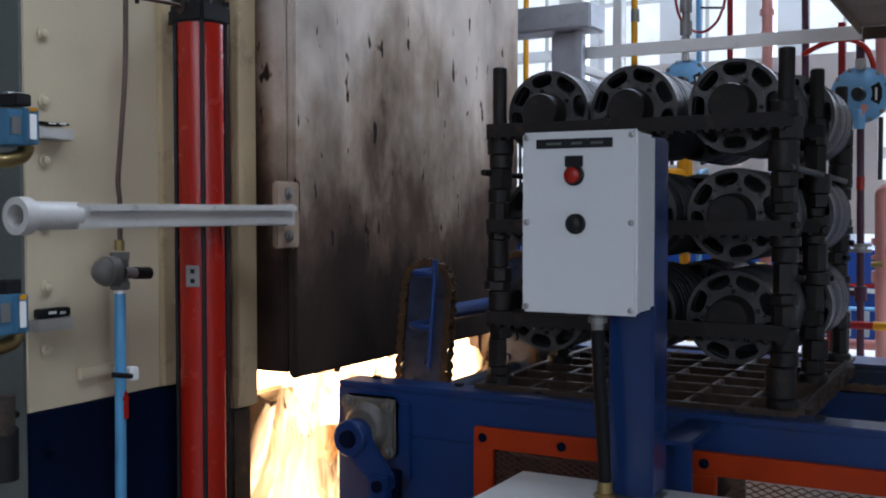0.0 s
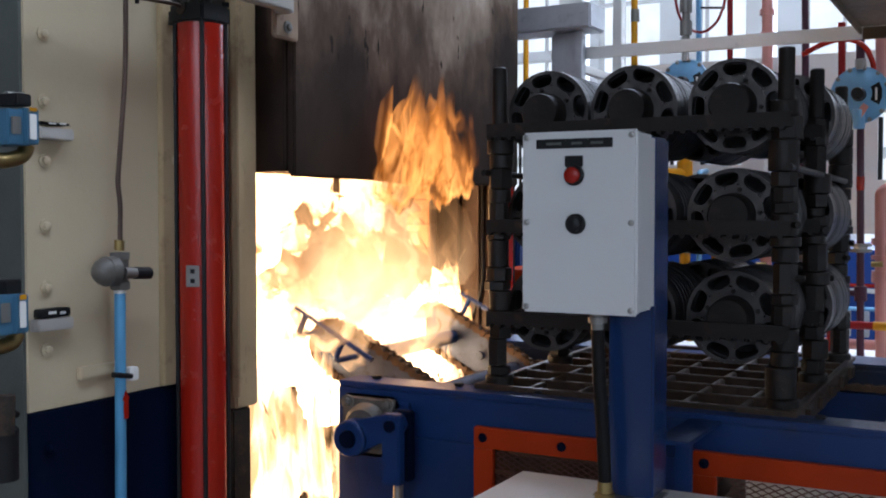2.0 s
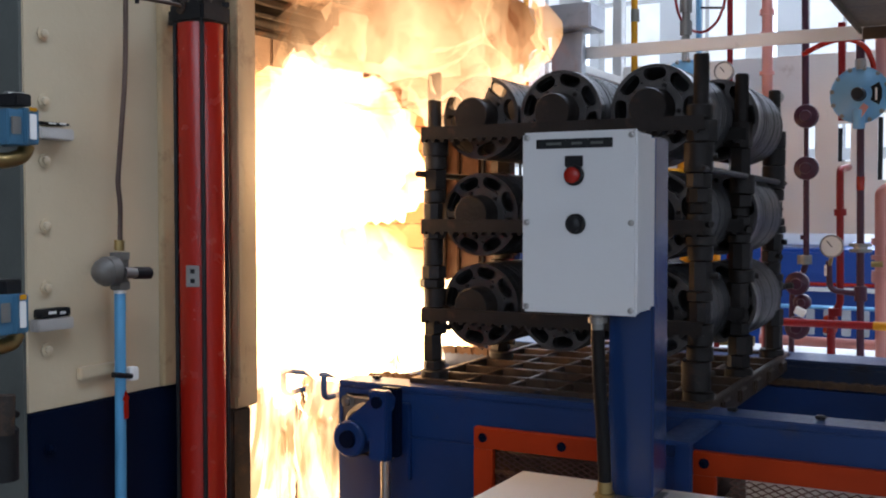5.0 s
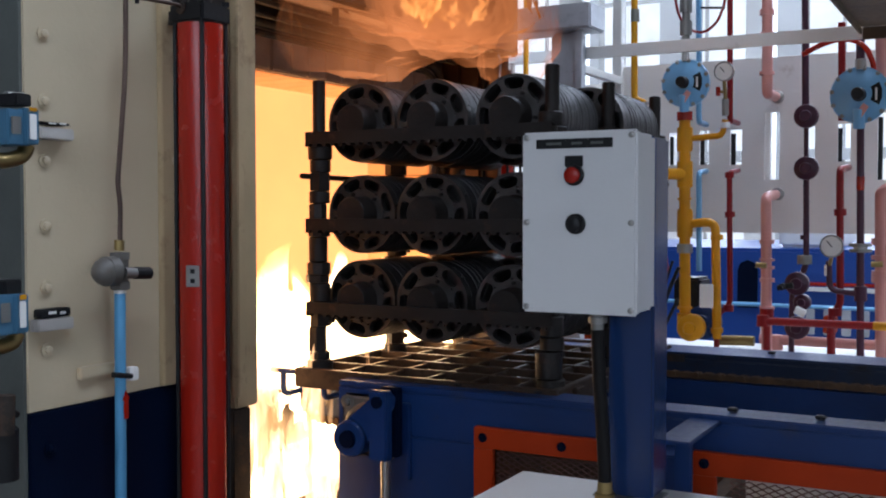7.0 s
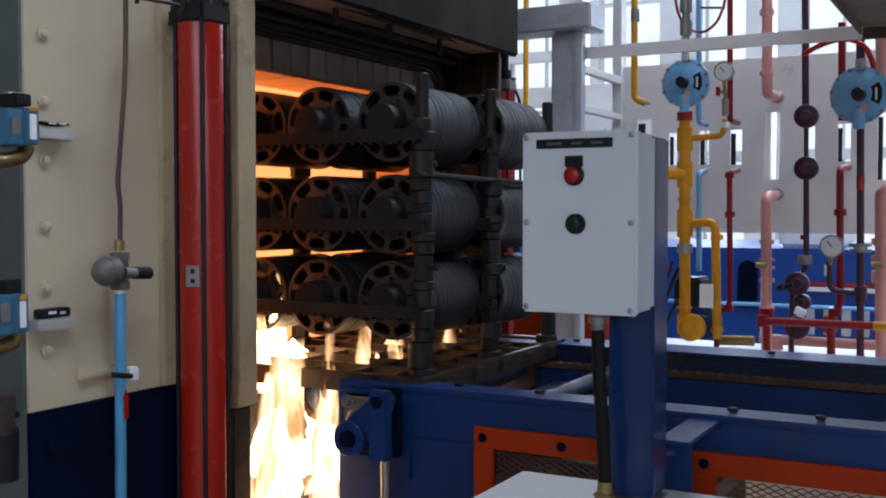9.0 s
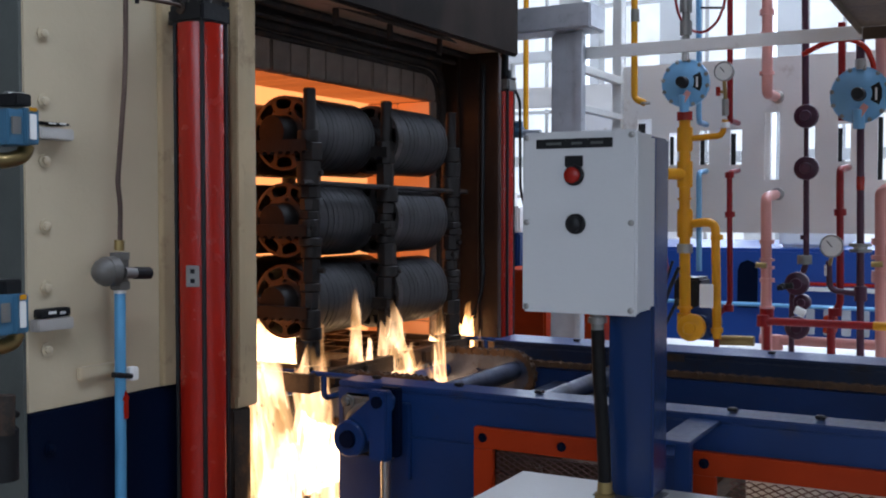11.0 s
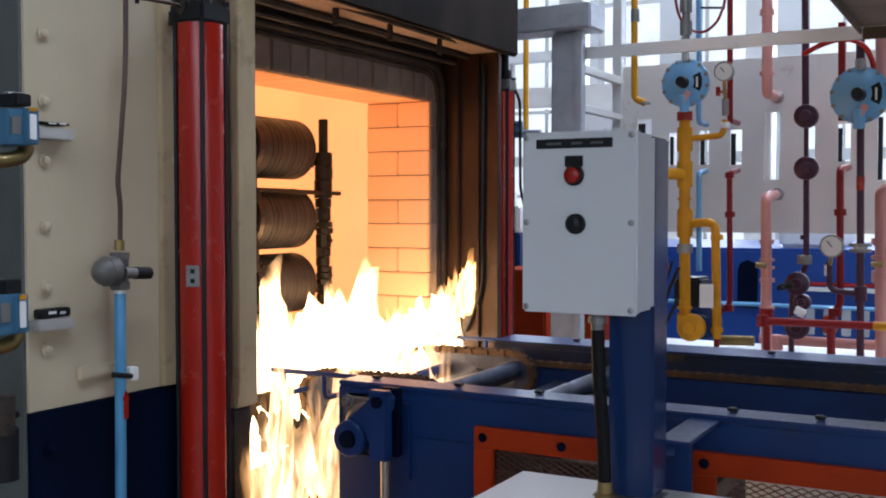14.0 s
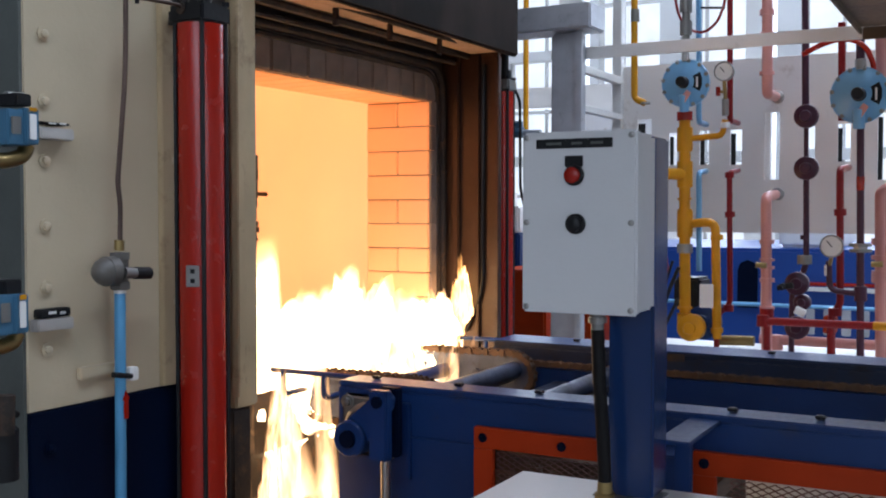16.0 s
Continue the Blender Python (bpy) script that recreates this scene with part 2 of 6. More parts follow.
MACHINEBLUE = grain("machine_blue_enamel", (0.014, 0.066, 0.29), 0.4, dark=0.8, scale=1.5, spec=0.3)
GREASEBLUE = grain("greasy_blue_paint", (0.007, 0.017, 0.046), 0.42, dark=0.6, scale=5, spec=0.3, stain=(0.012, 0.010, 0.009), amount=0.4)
POSTBLUE = grain("glossy_blue_enamel", (0.009, 0.034, 0.125), 0.2, spec=0.6, dark=0.85, scale=3, bump=0.03, stain=(0.03, 0.036, 0.06), amount=0.15)
MESHIRON = grain("orange_brown_mesh", (0.17, 0.075, 0.055), 0.45, metal=0.2, dark=0.6, scale=14)
CONCRETE = grain("floor_concrete", (0.30, 0.29, 0.27), 0.6, dark=0.8, scale=1.2, stain=(0.16, 0.15, 0.14), amount=0.3)
WALLPAINT = grain("hall_wall_sheet", (0.52, 0.53, 0.54), 0.6, dark=0.92, scale=0.8)
DARKGREY = grain("dark_green_grey_paint", (0.10, 0.108, 0.096), 0.5, dark=0.8)
BRICK = grain("hot_firebrick", (0.62, 0.42, 0.28), 0.9, dark=0.8, scale=12, bump=0.5, vary=0.10)
DOORPAINT = soot_paint("scorched_door_paint", (0.76, 0.635, 0.53), (0.016, 0.012, 0.010), 0.0, 0.97)
HOT = glow("red_hot_chamber_lining", (1.0, 0.40, 0.14), 0.95)
HOTBRICK = glow("glowing_firebrick", (1.0, 0.205, 0.040), 0.46, (0.60, 0.41, 0.24), 0.18)
GREYBRICK = grain("scorched_firebrick_face", (0.30, 0.22, 0.17), 0.9, dark=0.7, scale=12, bump=0.5, vary=0.2)
DAY = glow("overcast_daylight", (0.80, 0.88, 1.0), 1.14, (0.04, 0.04, 0.04))
FLAME = flame_material("bright_flame", (1.0, 0.73, 0.44), 11.5, 0.33, 0.62, 4.5, 0.7, 1.0, 0.30, 5.0, 0.55)
TONGUE = flame_material("flame_tongue", (1.0, 0.60, 0.26), 6.0, 0.36, 0.62, 9.0, 0.5, 0.95, 0.40, 4.0, 0.8)
FIREBALL = flame_material("fireball_gas", (1.0, 0.71, 0.42), 10.0, 0.39, 0.76, 3.2, 0.6, 0.86, 0.15, 1.7, 0.3)
BLAZE = flame_material("flaring_gas", (1.0, 0.63, 0.34), 3.6, 0.34, 0.82, 4.0, 0.35, 0.46, 0.3, 1.3, 0.3)
STREAK = flame_material("streaky_flame", (1.0, 0.72, 0.46), 5.0, 0.47, 0.74, 6.5, 0.28, 0.95, 0.20, 3.0, 0.9)
WISP = flame_material("thin_flame", (1.0, 0.42, 0.12), 2.4, 0.40, 0.76, 10.0, 0.3, 0.6, 0.3, 2.0)
SMOKE = flame_material("burning_smoke", (0.95, 0.36, 0.15), 1.5, 0.34, 0.80, 3.0, 0.4, 0.34, 0.1, 1.3, 0.3)

# ---- mesh helpers ----


def box(bm, x0, x1, y0, y1, z0, z1):
    vs = [bm.verts.new((x, y, z)) for x in (x0, x1) for y in (y0, y1) for z in (z0, z1)]
    for a, b, c, d in ((0, 1, 3, 2), (4, 6, 7, 5), (0, 4, 5, 1), (2, 3, 7, 6), (0, 2, 6, 4), (1, 5, 7, 3)):
        bm.faces.new((vs[a], vs[b], vs[c], vs[d]))
    return vs


def rounded(bm, width=0.003, segs=2):
    bmesh.ops.bevel(bm, geom=list(bm.edges), offset=width, segments=segs, affect="EDGES", clamp_overlap=True)
    return bm


def block(x0, x1, y0, y1, z0, z1, bev=0.003):
    bm = bmesh.new()
    box(bm, x0, x1, y0, y1, z0, z1)
    if bev:
        rounded(bm, bev)
    return bm


def tube(bm, pts, r, segs=12, caps=True):
    """A round bar along the points; r one radius, or one for each point."""
    pts = [Vector(p) for p in pts]
    rs = r if isinstance(r, (list, tuple)) else [r] * len(pts)
    rings = []
    up = None
    for i, p in enumerate(pts):
        d = (pts[min(i + 1, len(pts) - 1)] - pts[max(i - 1, 0)]).normalized()
        if up is None:
            up = d.orthogonal().normalized()
        else:
            up = (up - d * up.dot(d)).normalized()
        side = d.cross(up)
        rings.append([bm.verts.new(p + (up * math.cos(a) + side * math.sin(a)) * rs[i]) for a in [2 * math.pi * k / segs for k in range(segs)]])
    for a, b in zip(rings, rings[1:]):
        for k in range(segs):
            f = bm.faces.new((a[k], a[(k + 1) % segs], b[(k + 1) % segs], b[k]))
            f.smooth = True
    if caps:
        bm.faces.new(rings[0][::-1])
        bm.faces.new(rings[-1])
    return bm


def lathe(bm, origin, axis, profile, segs=20):
    """A turned form: profile rows (distance along the axis, radius)."""
    o, d = Vector(origin), Vector(axis).normalized()
    u = d.orthogonal().normalized()
    v = d.cross(u)
    rings = []
    for h, r in profile:
        rings.append([bm.verts.new(o + d * h + (u * math.cos(a) + v * math.sin(a)) * max(r, 1e-4)) for a in [2 * math.pi * k / segs for k in range(segs)]])
    for i, (a, b) in enumerate(zip(rings, rings[1:])):
        for k in range(segs):
            f = bm.faces.new((a[k], a[(k + 1) % segs], b[(k + 1) % segs], b[k]))
            f.smooth = abs(profile[i][0] - profile[i + 1][0]) > 1e-4
    bm.faces.new(rings[0][::-1])
    bm.faces.new(rings[-1])
    return bm


def bend(pts, r=0.04, n=4):
    """Rounds the corners of a line of points."""
    pts = [Vector(p) for p in pts]
    out = [pts[0]]
    for a, b, c in zip(pts, pts[1:], pts[2:]):
        k = min(r, (b - a).length * 0.45, (c - b).length * 0.45)
        p, q = b + (a - b).normalized() * k, b + (c - b).normalized() * k
        for i in range(n + 1):
            s = i / n
            out.append(p * (1 - s) ** 2 + b * 2 * s * (1 - s) + q * s * s)
    return out + [pts[-1]]


def mesh_of(name, bm, material):
    me = bpy.data.meshes.new(name)
    bmesh.ops.recalc_face_normals(bm, faces=list(bm.faces))
    bm.to_mesh(me)
    bm.free()
    me.materials.append(material)
    if any(f.use_smooth for f in me.polygons):
        me.polygons.foreach_set("use_smooth", [True] * len(me.polygons))
        me.set_sharp_from_angle(angle=radians(40))
    return me


def part(name, bm, material, parent, label=""):
    ob = new(name, mesh_of(name, bm, material) if isinstance(bm, bmesh.types.BMesh) else bm)
    ob.parent = parent
    if label:
        ob["label"] = label
    return ob


def thing(name, place, label, category, group="", kind=""):
    ob = new(name)
    ob.empty_display_size = 0.1
    ob.location = place
    return tagged(ob, label, category, group, kind)


def solid(name, bm, material, label="", category="", group="", kind=""):
    return tagged(new(name, mesh_of(name, bm, material)), label, category, group, kind)


def bolt_mesh(r=0.008, h=0.006, axis=(0, -1, 0), material=GREYMETAL):
    bm = bmesh.new()
    lathe(bm, (0, 0, 0), axis, [(0, r * 1.7), (h * 0.35, r * 1.7), (h * 0.36, r), (h, r * 0.96), (h * 1.15, r * 0.7)], 8)
    return mesh_of("bolt", bm, material)


def at_place(ob, *p):
    ob.location = p
    return ob
# ---- the hall ----
solid("floor", block(-8, 14, -10, 14, -0.2, 0, 0), CONCRETE, "grey concrete factory floor, worn", "floor", kind="structure")
solid("wall_west", block(-8.2, -8, -10, 14, 0, 7), WALLPAINT, "pale sheet metal hall wall", "wall", kind="structure")
solid("wall_south", block(-8, 14, -10.2, -10, 0, 7), WALLPAINT, "pale sheet metal hall wall", "wall", kind="structure")
# unseen opaque panels added on closed walls, to go with the fill lamps
for k in range(3):
    solid("window_%d" % (k + 1), block(-7.99, -7.96, -4.3 + 2.3 * k, -2.2 + 2.3 * k, 1.7, 4.7, 0.005), PALE, "pale translucent hall window", "window", kind="structure")
for k in range(3):
    solid("window_%d" % (k + 4), block(-4.3 + 2.3 * k, -2.2 + 2.3 * k, -9.99, -9.96, 1.7, 4.7, 0.005), PALE, "pale translucent hall window", "window", kind="structure")
solid("wall_north", block(-8, 14, 14, 14.2, 0, 7), WALLPAINT, "pale sheet metal hall wall", "wall", kind="structure")
solid("ceiling", block(-8, 14, -10, 14, 7, 7.2), WALLPAINT, "pale hall roof sheet", "ceiling", kind="structure")
bm = bmesh.new()
box(bm, 12, 12.2, -10, 14, 0, 1.1)
box(bm, 12, 12.2, -10, 14, 6.2, 7)
for k in range(20):
    box(bm, 12, 12.2, -10 + 1.2 * k, -9.75 + 1.2 * k + 0.10 * (k % 3), 1.1, 6.2)
for k in range(48):
    box(bm, 12.07, 12.11, -9.9 + 0.5 * k, -9.865 + 0.5 * k, 1.1, 6.2)
for z in (1.6, 2.65, 3.9, 4.5, 5.1):
    box(bm, 12.06, 12.12, -10, 14, z, z + 0.04)
box(bm, 12.02, 12.18, -10, 14, 2.0, 2.12)
box(bm, 12.02, 12.18, -10, 14, 3.3, 3.42)
solid("wall_east", bm, WALLPAINT, "hall wall with tall window openings", "wall", kind="structure")
bm = bmesh.new()
box(bm, 12.9, 13, -10, 14, 0.4, 7)
solid("backdrop", bm, DAY, "bright overcast daylight outside the windows", "sky", kind="structure")

# ---- furnace ----
F = thing("furnace", (0, 0, 0), "large cream and blue industrial heat-treatment furnace, open front", "furnace")
# front panel left of the doorway, cream above, navy below
part("front_panel", block(1.197, 1.56, 1.45, 1.47, 1.106, 3.0, 0.002), CREAM, F, "cream painted steel panel, stained")
part("lower_panel", block(1.197, 1.56, 1.446, 1.47, 0.05, 1.105, 0.002), NAVY, F, "navy painted lower steel panel")
part("panel_side", block(1.19, 1.1965, 1.452, 1.80, 0.05, 3.0, 0), DARKGREY, F)
part("panel_flange", block(1.505, 1.552, 1.436, 1.4495, 1.108, 3.0, 0.002), CREAM_EDGE, F)
bolt = bolt_mesh(0.0075, 0.008, (0, -1, 0), CREAM)
for z in (1.86, 1.749, 1.635, 1.534, 1.423, 1.317, 1.21):
    at_place(part("bolt", bolt, None, F), 1.237, 1.449, z)
bolt_low = bolt_mesh(0.0075, 0.008, (0, -1, 0), NAVY)
for z in (1.04, 0.93):
    at_place(part("bolt", bolt_low, None, F), 1.237, 1.4455, z)
for z in (1.815, 1.546, 1.271):
    at_place(part("bolt", bolt, None, F), 1.544, 1.4355, z)
# door frame posts either side of the doorway
part("frame_post", block(1.70, 1.772, 1.42, 1.56, 1.032, 3.0, 0.004), CREAM_EDGE, F, "cream door frame post, scorched edge")
part("frame_post_foot", block(1.69, 1.75, 1.422, 1.56, 0.0, 1.031, 0.004), SOOTED, F)
part("post_strip", block(1.685, 1.706, 1.40, 1.419, 1.06, 3.0, 0.002), CREAM_EDGE, F)
part("column_backing", block(1.553, 1.684, 1.43, 1.56, 0.0, 3.0, 0), SOOTED, F)
part("frame_post", block(2.915, 2.933, 1.398, 1.60, 0.0, 1.95, 0.003), RUSTPLATE, F, "rusty brown door frame plate")
part("frame_rib", block(2.900, 2.9145, 1.455, 1.463, 0.9, 1.93, 0.002), RUSTPLATE, F)
part("frame_rib", block(2.896, 2.9145, 1.525, 1.545, 0.9, 1.93, 0.003), RUSTPLATE, F)
bm = bmesh.new()
tube(bm, bend([(2.905, 1.44, 1.9), (2.905, 1.445, 1.35), (2.905, 1.44, 1.2), (2.905, 1.50, 1.07)], 0.1, 6), 0.006, 8)
part("frame_cable", bm, BLACK, F, "scorched cable down the door frame")
part("frame_edge", block(2.89, 2.914, 1.383, 1.3975, 1.03, 1.92, 0.002), RUSTPLATE, F, "scorched brown edge strip")
# gasket and lining face round the mouth
bm = bmesh.new()
box(bm, 2.885, 2.914, 1.592, 1.62, 0.95, 2.35)
box(bm, 1.773, 1.875, 1.592, 1.62, 0.95, 2.35)
box(bm, 1.875, 2.885, 1.592, 1.62, 1.892, 2.35)
part("mouth_face", bm, SOOTED, F, "sooty steel face round the furnace mouth")
bm = bmesh.new()
tube(bm, bend([(2.90, 1.585, 1.02), (2.90, 1.585, 1.90), (1.85, 1.585, 1.90)], 0.10, 8), 0.014, 10)
tube(bm, bend([(2.872, 1.587, 1.02), (2.872, 1.587, 1.875), (1.85, 1.587, 1.875)], 0.09, 8), 0.009, 8)
part("door_gasket", bm, SOOTED, F, "blackened rope door gasket")
bm = bmesh.new()
box(bm, 1.773, 2.914, 1.45, 1.59, 1.98, 2.35)
box(bm, 1.773, 2.914, 1.42, 1.59, 1.955, 1.98)
part("lintel", rounded(bm, 0.004), SOOTED, F, "sooty steel lintel over the mouth")
bm = bmesh.new()
tube(bm, [(1.78, 1.50, 1.925), (2.91, 1.50, 1.93)], 0.011, 8)
tube(bm, [(1.78, 1.54, 1.905), (2.91, 1.54, 1.91)], 0.008, 8)
part("seal_bar", bm, SOOTED, F)
# side plates of the vestibule below
part("apron", block(1.75, 2.99, 1.62, 1.64, 0.0, 0.95, 0), SOOTED, F)
# dark plate added to keep the hearth's front from showing bright
part("hearth_plate", block(1.80, 2.91, 1.5835, 1.5915, 0.86, 1.006, 0.002), SOOTED, F, "dark plate added over the hearth front")
part("hearth", block(1.90, 2.86, 1.60, 3.5, 0.93, 1.01, 0.006), BRICK, F, "firebrick furnace hearth")
# chamber behind the throat
part("chamber_roof", block(1.0, 3.35, 1.83, 3.6, 2.10, 2.25, 0), HOT, F, "glowing hot chamber roof")
part("chamber_back", block(1.0, 3.35, 3.5, 3.6, 0.9, 2.1, 0), HOT, F, "glowing hot chamber lining")
part("chamber_side", block(3.15, 3.25, 2.30, 3.5, 0.9, 2.1, 0), HOT, F, "glowing hot chamber lining")
part("chamber_pilaster", block(3.12, 3.26, 1.832, 2.297, 0.9, 2.1, 0), HOT, F, "glowing hot chamber lining")
part("chamber_side", block(1.0, 1.1, 1.83, 3.5, 0.9, 2.1, 0), HOT, F, "glowing hot chamber lining")
part("chamber_floor", block(1.1, 3.15, 1.83, 3.5, 0.80, 0.925, 0), HOT, F)
part("furnace_shell", block(3.36, 3.40, 1.63, 3.7, 0.0, 3.0, 0), NAVY, F)
part("furnace_shell", block(0.9, 3.4, 1.60, 3.7, 3.0, 3.04, 0), CREAM, F)
part("furnace_shell", block(0.9, 3.4, 3.66, 3.70, 0.0, 3.0, 0), NAVY, F)
part("throat_filler", block(3.062, 3.359, 1.64, 1.80, 0.9, 2.6, 0), SOOTED, F)
part("throat_filler", block(1.0, 1.69, 1.64, 1.80, 0.9, 2.6, 0), SOOTED, F)
part("front_shell", block(1.773, 2.961, 1.605, 1.625, 2.352, 3.0, 0), CREAM_EDGE, F)
# firebricks of the throat: right jamb in running bond, lintel of soldier bricks, left jamb
bj = mesh_of("brick", block(0, 0.054, 0, 0.2275, 0, 0.0732, 0.003), HOTBRICK)
bh = mesh_of("brick", block(0, 0.054, 0, 0.1115, 0, 0.0732, 0.003), HOTBRICK)
for i in range(11):
    z = 0.951 + 0.0762 * i
    for side, x in ((1, 2.829), (0, 1.876)):
        if i % 2:
            at_place(part("brick", bj, None, F), x, 1.594, z)
        else:
            at_place(part("brick", bh, None, F), x, 1.594, z)
            at_place(part("brick", bh, None, F), x, 1.7085, z)
bl = mesh_of("brick", block(0, 0.0757, 0, 0.192, 0, 0.10, 0.004), HOTBRICK)
part("mortar", block(2.834, 2.90, 1.60, 1.82, 0.95, 1.789, 0), GREYBRICK, F)
bf = mesh_of("brick", block(0, 0.0745, 0, 0.034, 0, 0.10, 0.004), GREYBRICK)
be = mesh_of("brick", block(0, 0.054, 0, 0.008, 0, 0.075, 0.002), GREYBRICK)
for i in range(11):
    at_place(part("brick", be, None, F), 2.829, 1.585, 0.951 + 0.0762 * i)
for i in range(14):
    at_place(part("brick", bf, None, F), 1.812 + 0.0765 * i, 1.590 - 0.002 * (i % 2), 1.79)
    at_place(part("brick", bl, None, F), 1.812 + 0.0765 * i, 1.626, 1.79)
bm = bmesh.new()
box(bm, 1.82, 2.88, 1.70, 1.818, 1.897, 2.34)
part("lintel_backing", bm, SOOTED, F)
# burner trough under the mouth
T = thing("burner_trough", (0, 0, 0), "sooty steel flame curtain burner trough", "burner")
part("trough", block(1.78, 2.95, 1.40, 1.60, 0.45, 0.62, 0.006), SOOTED, T)
bm = bmesh.new()
tube(bm, [(1.80, 1.42, 0.72), (2.94, 1.42, 0.72)], 0.02, 10)
part("burner_pipe", bm, SOOTED, T)
bm = bmesh.new()
tube(bm, [(1.80, 1.53, 0.72), (2.94, 1.53, 0.72)], 0.02, 10)
part("burner_pipe", bm, SOOTED, T)
bm = bmesh.new()
for x in (1.9, 2.35, 2.8):
    box(bm, x, x + 0.03, 1.44, 1.52, 0.0, 0.45)
    box(bm, x, x + 0.03, 1.40, 1.56, 0.62, 0.70)
part("trough_leg", bm, SOOTED, T)


# ---- lift cylinders, red, on both sides of the door ----
def lift_column(name, x, y, z0, z1, r, cap, back):
    """A round barrel between square end caps, held by four tie rods at the corners."""
    c = thing(name, (x, y, z0), "glossy red door lift cylinder with black tie rods", "cylinder", "door lift cylinders")
    h = z1 - z0
    a = r * 0.765
    bm = bmesh.new()
    lathe(bm, (0, 0, 0.021), (0, 0, 1), [(0, r), (h - 0.066, r)], 40)
    barrel = part("barrel", bm, RED, c)
    for u in (-a, a):
        for v in (-a, a):
            bm = bmesh.new()
            tube(bm, [(u, v, 0.015), (u, v, h - 0.04)], 0.0042, 10)
            part("tie_rod", bm, BLACK, c, "black tie rod")
            bm = bmesh.new()
            lathe(bm, (u, v, h - 0.0078), (0, 0, 1), [(0, 0.008), (0.008, 0.008)], 6)
            part("rod_nut", bm, BLACK, c)
    w = a + 0.008
    for z in (-0.03, h - 0.0448):
        part("end_cap", block(-w, w, -w, w, z, z + 0.037, 0.005), cap, c)
        part("mounting_lug", block(-0.012, 0.012, w + 0.0005, back - y, z + 0.004, z + 0.030, 0), SOOTED, c)
    bm = bmesh.new()
    lathe(bm, (0, 0, h - 0.0077), (0, 0, 1), [(0, 0.022), (0.03, 0.022), (0.031, 0.014), (0.30, 0.014)], 16)
    part("rod", bm, BLACK, c)
    if r > 0.035:
        # badge on the flank that faces the hall
        at_ = Vector((-math.sin(radians(72)), -math.cos(radians(72)), 0)) * r
        badge = part("maker_plate", block(-0.0135, 0.0135, -0.0015, 0.0015, -0.02, 0.02, 0.0007), STEEL, barrel, "small worn metal badge plate")
        badge.location = at_ + Vector((0, 0, 0.576))
        badge.rotation_euler = (0, 0, radians(-72))
        for z in (-0.009, 0.009):
            bm = bmesh.new()
            lathe(bm, (0, -0.0014, z), (0, -1, 0), [(0, 0.006), (0.001, 0.006)], 4)
            mark = part("badge_mark", bm, BLACK, c)
            mark.location, mark.rotation_euler = badge.location, badge.rotation_euler
    return c


lift_column("lift_cylinder", 1.530, 1.360, 0.75, 1.846, 0.0434, BLACK, 1.429)
lift_column("lift_cylinder", 3.010, 1.42, 0.75, 1.87, 0.030, GREYMETAL, 1.63)

# ---- furnace door ----
D = thing("furnace_door", (0, 1.35, 0), "thick cream lift door, scorched and black with soot", "door")
bm = bmesh.new()
box(bm, 1.812, 2.965, 0.0, 0.022, 0.0, 1.45)
part("front_plate", rounded(bm, 0.006), DOORPAINT, D)
bm = bmesh.new()
box(bm, 1.808, 1.835, 0.023, 0.16, 0.012, 1.45)
part("side_plate", rounded(bm, 0.004), DOORPAINT, D)
bm = bmesh.new()
box(bm, 2.94, 2.963, 0.023, 0.16, 0.012, 1.45)
part("side_plate", rounded(bm, 0.004), DOORPAINT, D)
bm = bmesh.new()
box(bm, 1.836, 2.939, 0.03, 0.155, 0.012, 1.42)
part("insulation", bm, FIBRE, D, "sooty door insulation")
bm = bmesh.new()
tube(bm, bend([(2.05, 0.09, 0.022), (2.42, 0.02, -0.006), (2.75, 0.09, 0.022)], 0.2, 6), 0.007, 8)
for x in (2.10, 2.35, 2.62):
    tube(bm, [(x, 0.09, 0.03), (x, 0.09, -0.03)], 0.008, 8)
part("lower_hook_bar", bm, SOOTED, D)
# long arm bolted to the door's edge
part("arm_bracket", block(1.730, 1.811, -0.014, -0.0005, 0.285, 0.425, 0.004), FIBRE, D, "scorched brown bracket plate")
bm = bmesh.new()
box(bm, 1.17, 1.735, -0.055, -0.048, 0.335, 0.375)
box(bm, 1.17, 1.735, -0.0479, -0.026, 0.368, 0.375)
box(bm, 1.17, 1.735, -0.0479, -0.026, 0.335, 0.342)
box(bm, 1.19, 1.735, -0.064, -0.0551, 0.362, 0.3745)
box(bm, 1.722, 1.750, -0.0476, -0.0145, 0.333, 0.377)
part("arm", rounded(bm, 0.002), ARMPAINT, D, "dusty pale grey steel channel arm")
bm = bmesh.new()
lathe(bm, (1.066, -0.037, 0.356), (1, 0, 0), [(0.07, 0.015), (0.0, 0.018), (0.0001, 0.029), (0.022, 0.029), (0.0225, 0.0225), (0.115, 0.022)], 24)
part("arm_socket", bm, ARMPAINT, D)
bd = bolt_mesh(0.008, 0.008)
for z in (0.31, 0.40):
    at_place(part("bolt", bd, None, D), 1.77, -0.0145, z)

# ---- conveyor ----
C = thing("conveyor", (0, 0, 0), "blue steel chain conveyor table with orange mesh guards", "conveyor")


def side_beam(x0, x1, web, low):
    bm = bmesh.new()
    box(bm, x0, x1, -2.2, 1.334, 1.052, 1.065)
    box(bm, web, web + 0.012, -2.2, 1.334, low, 1.0515)
    return rounded(bm, 0.0025)


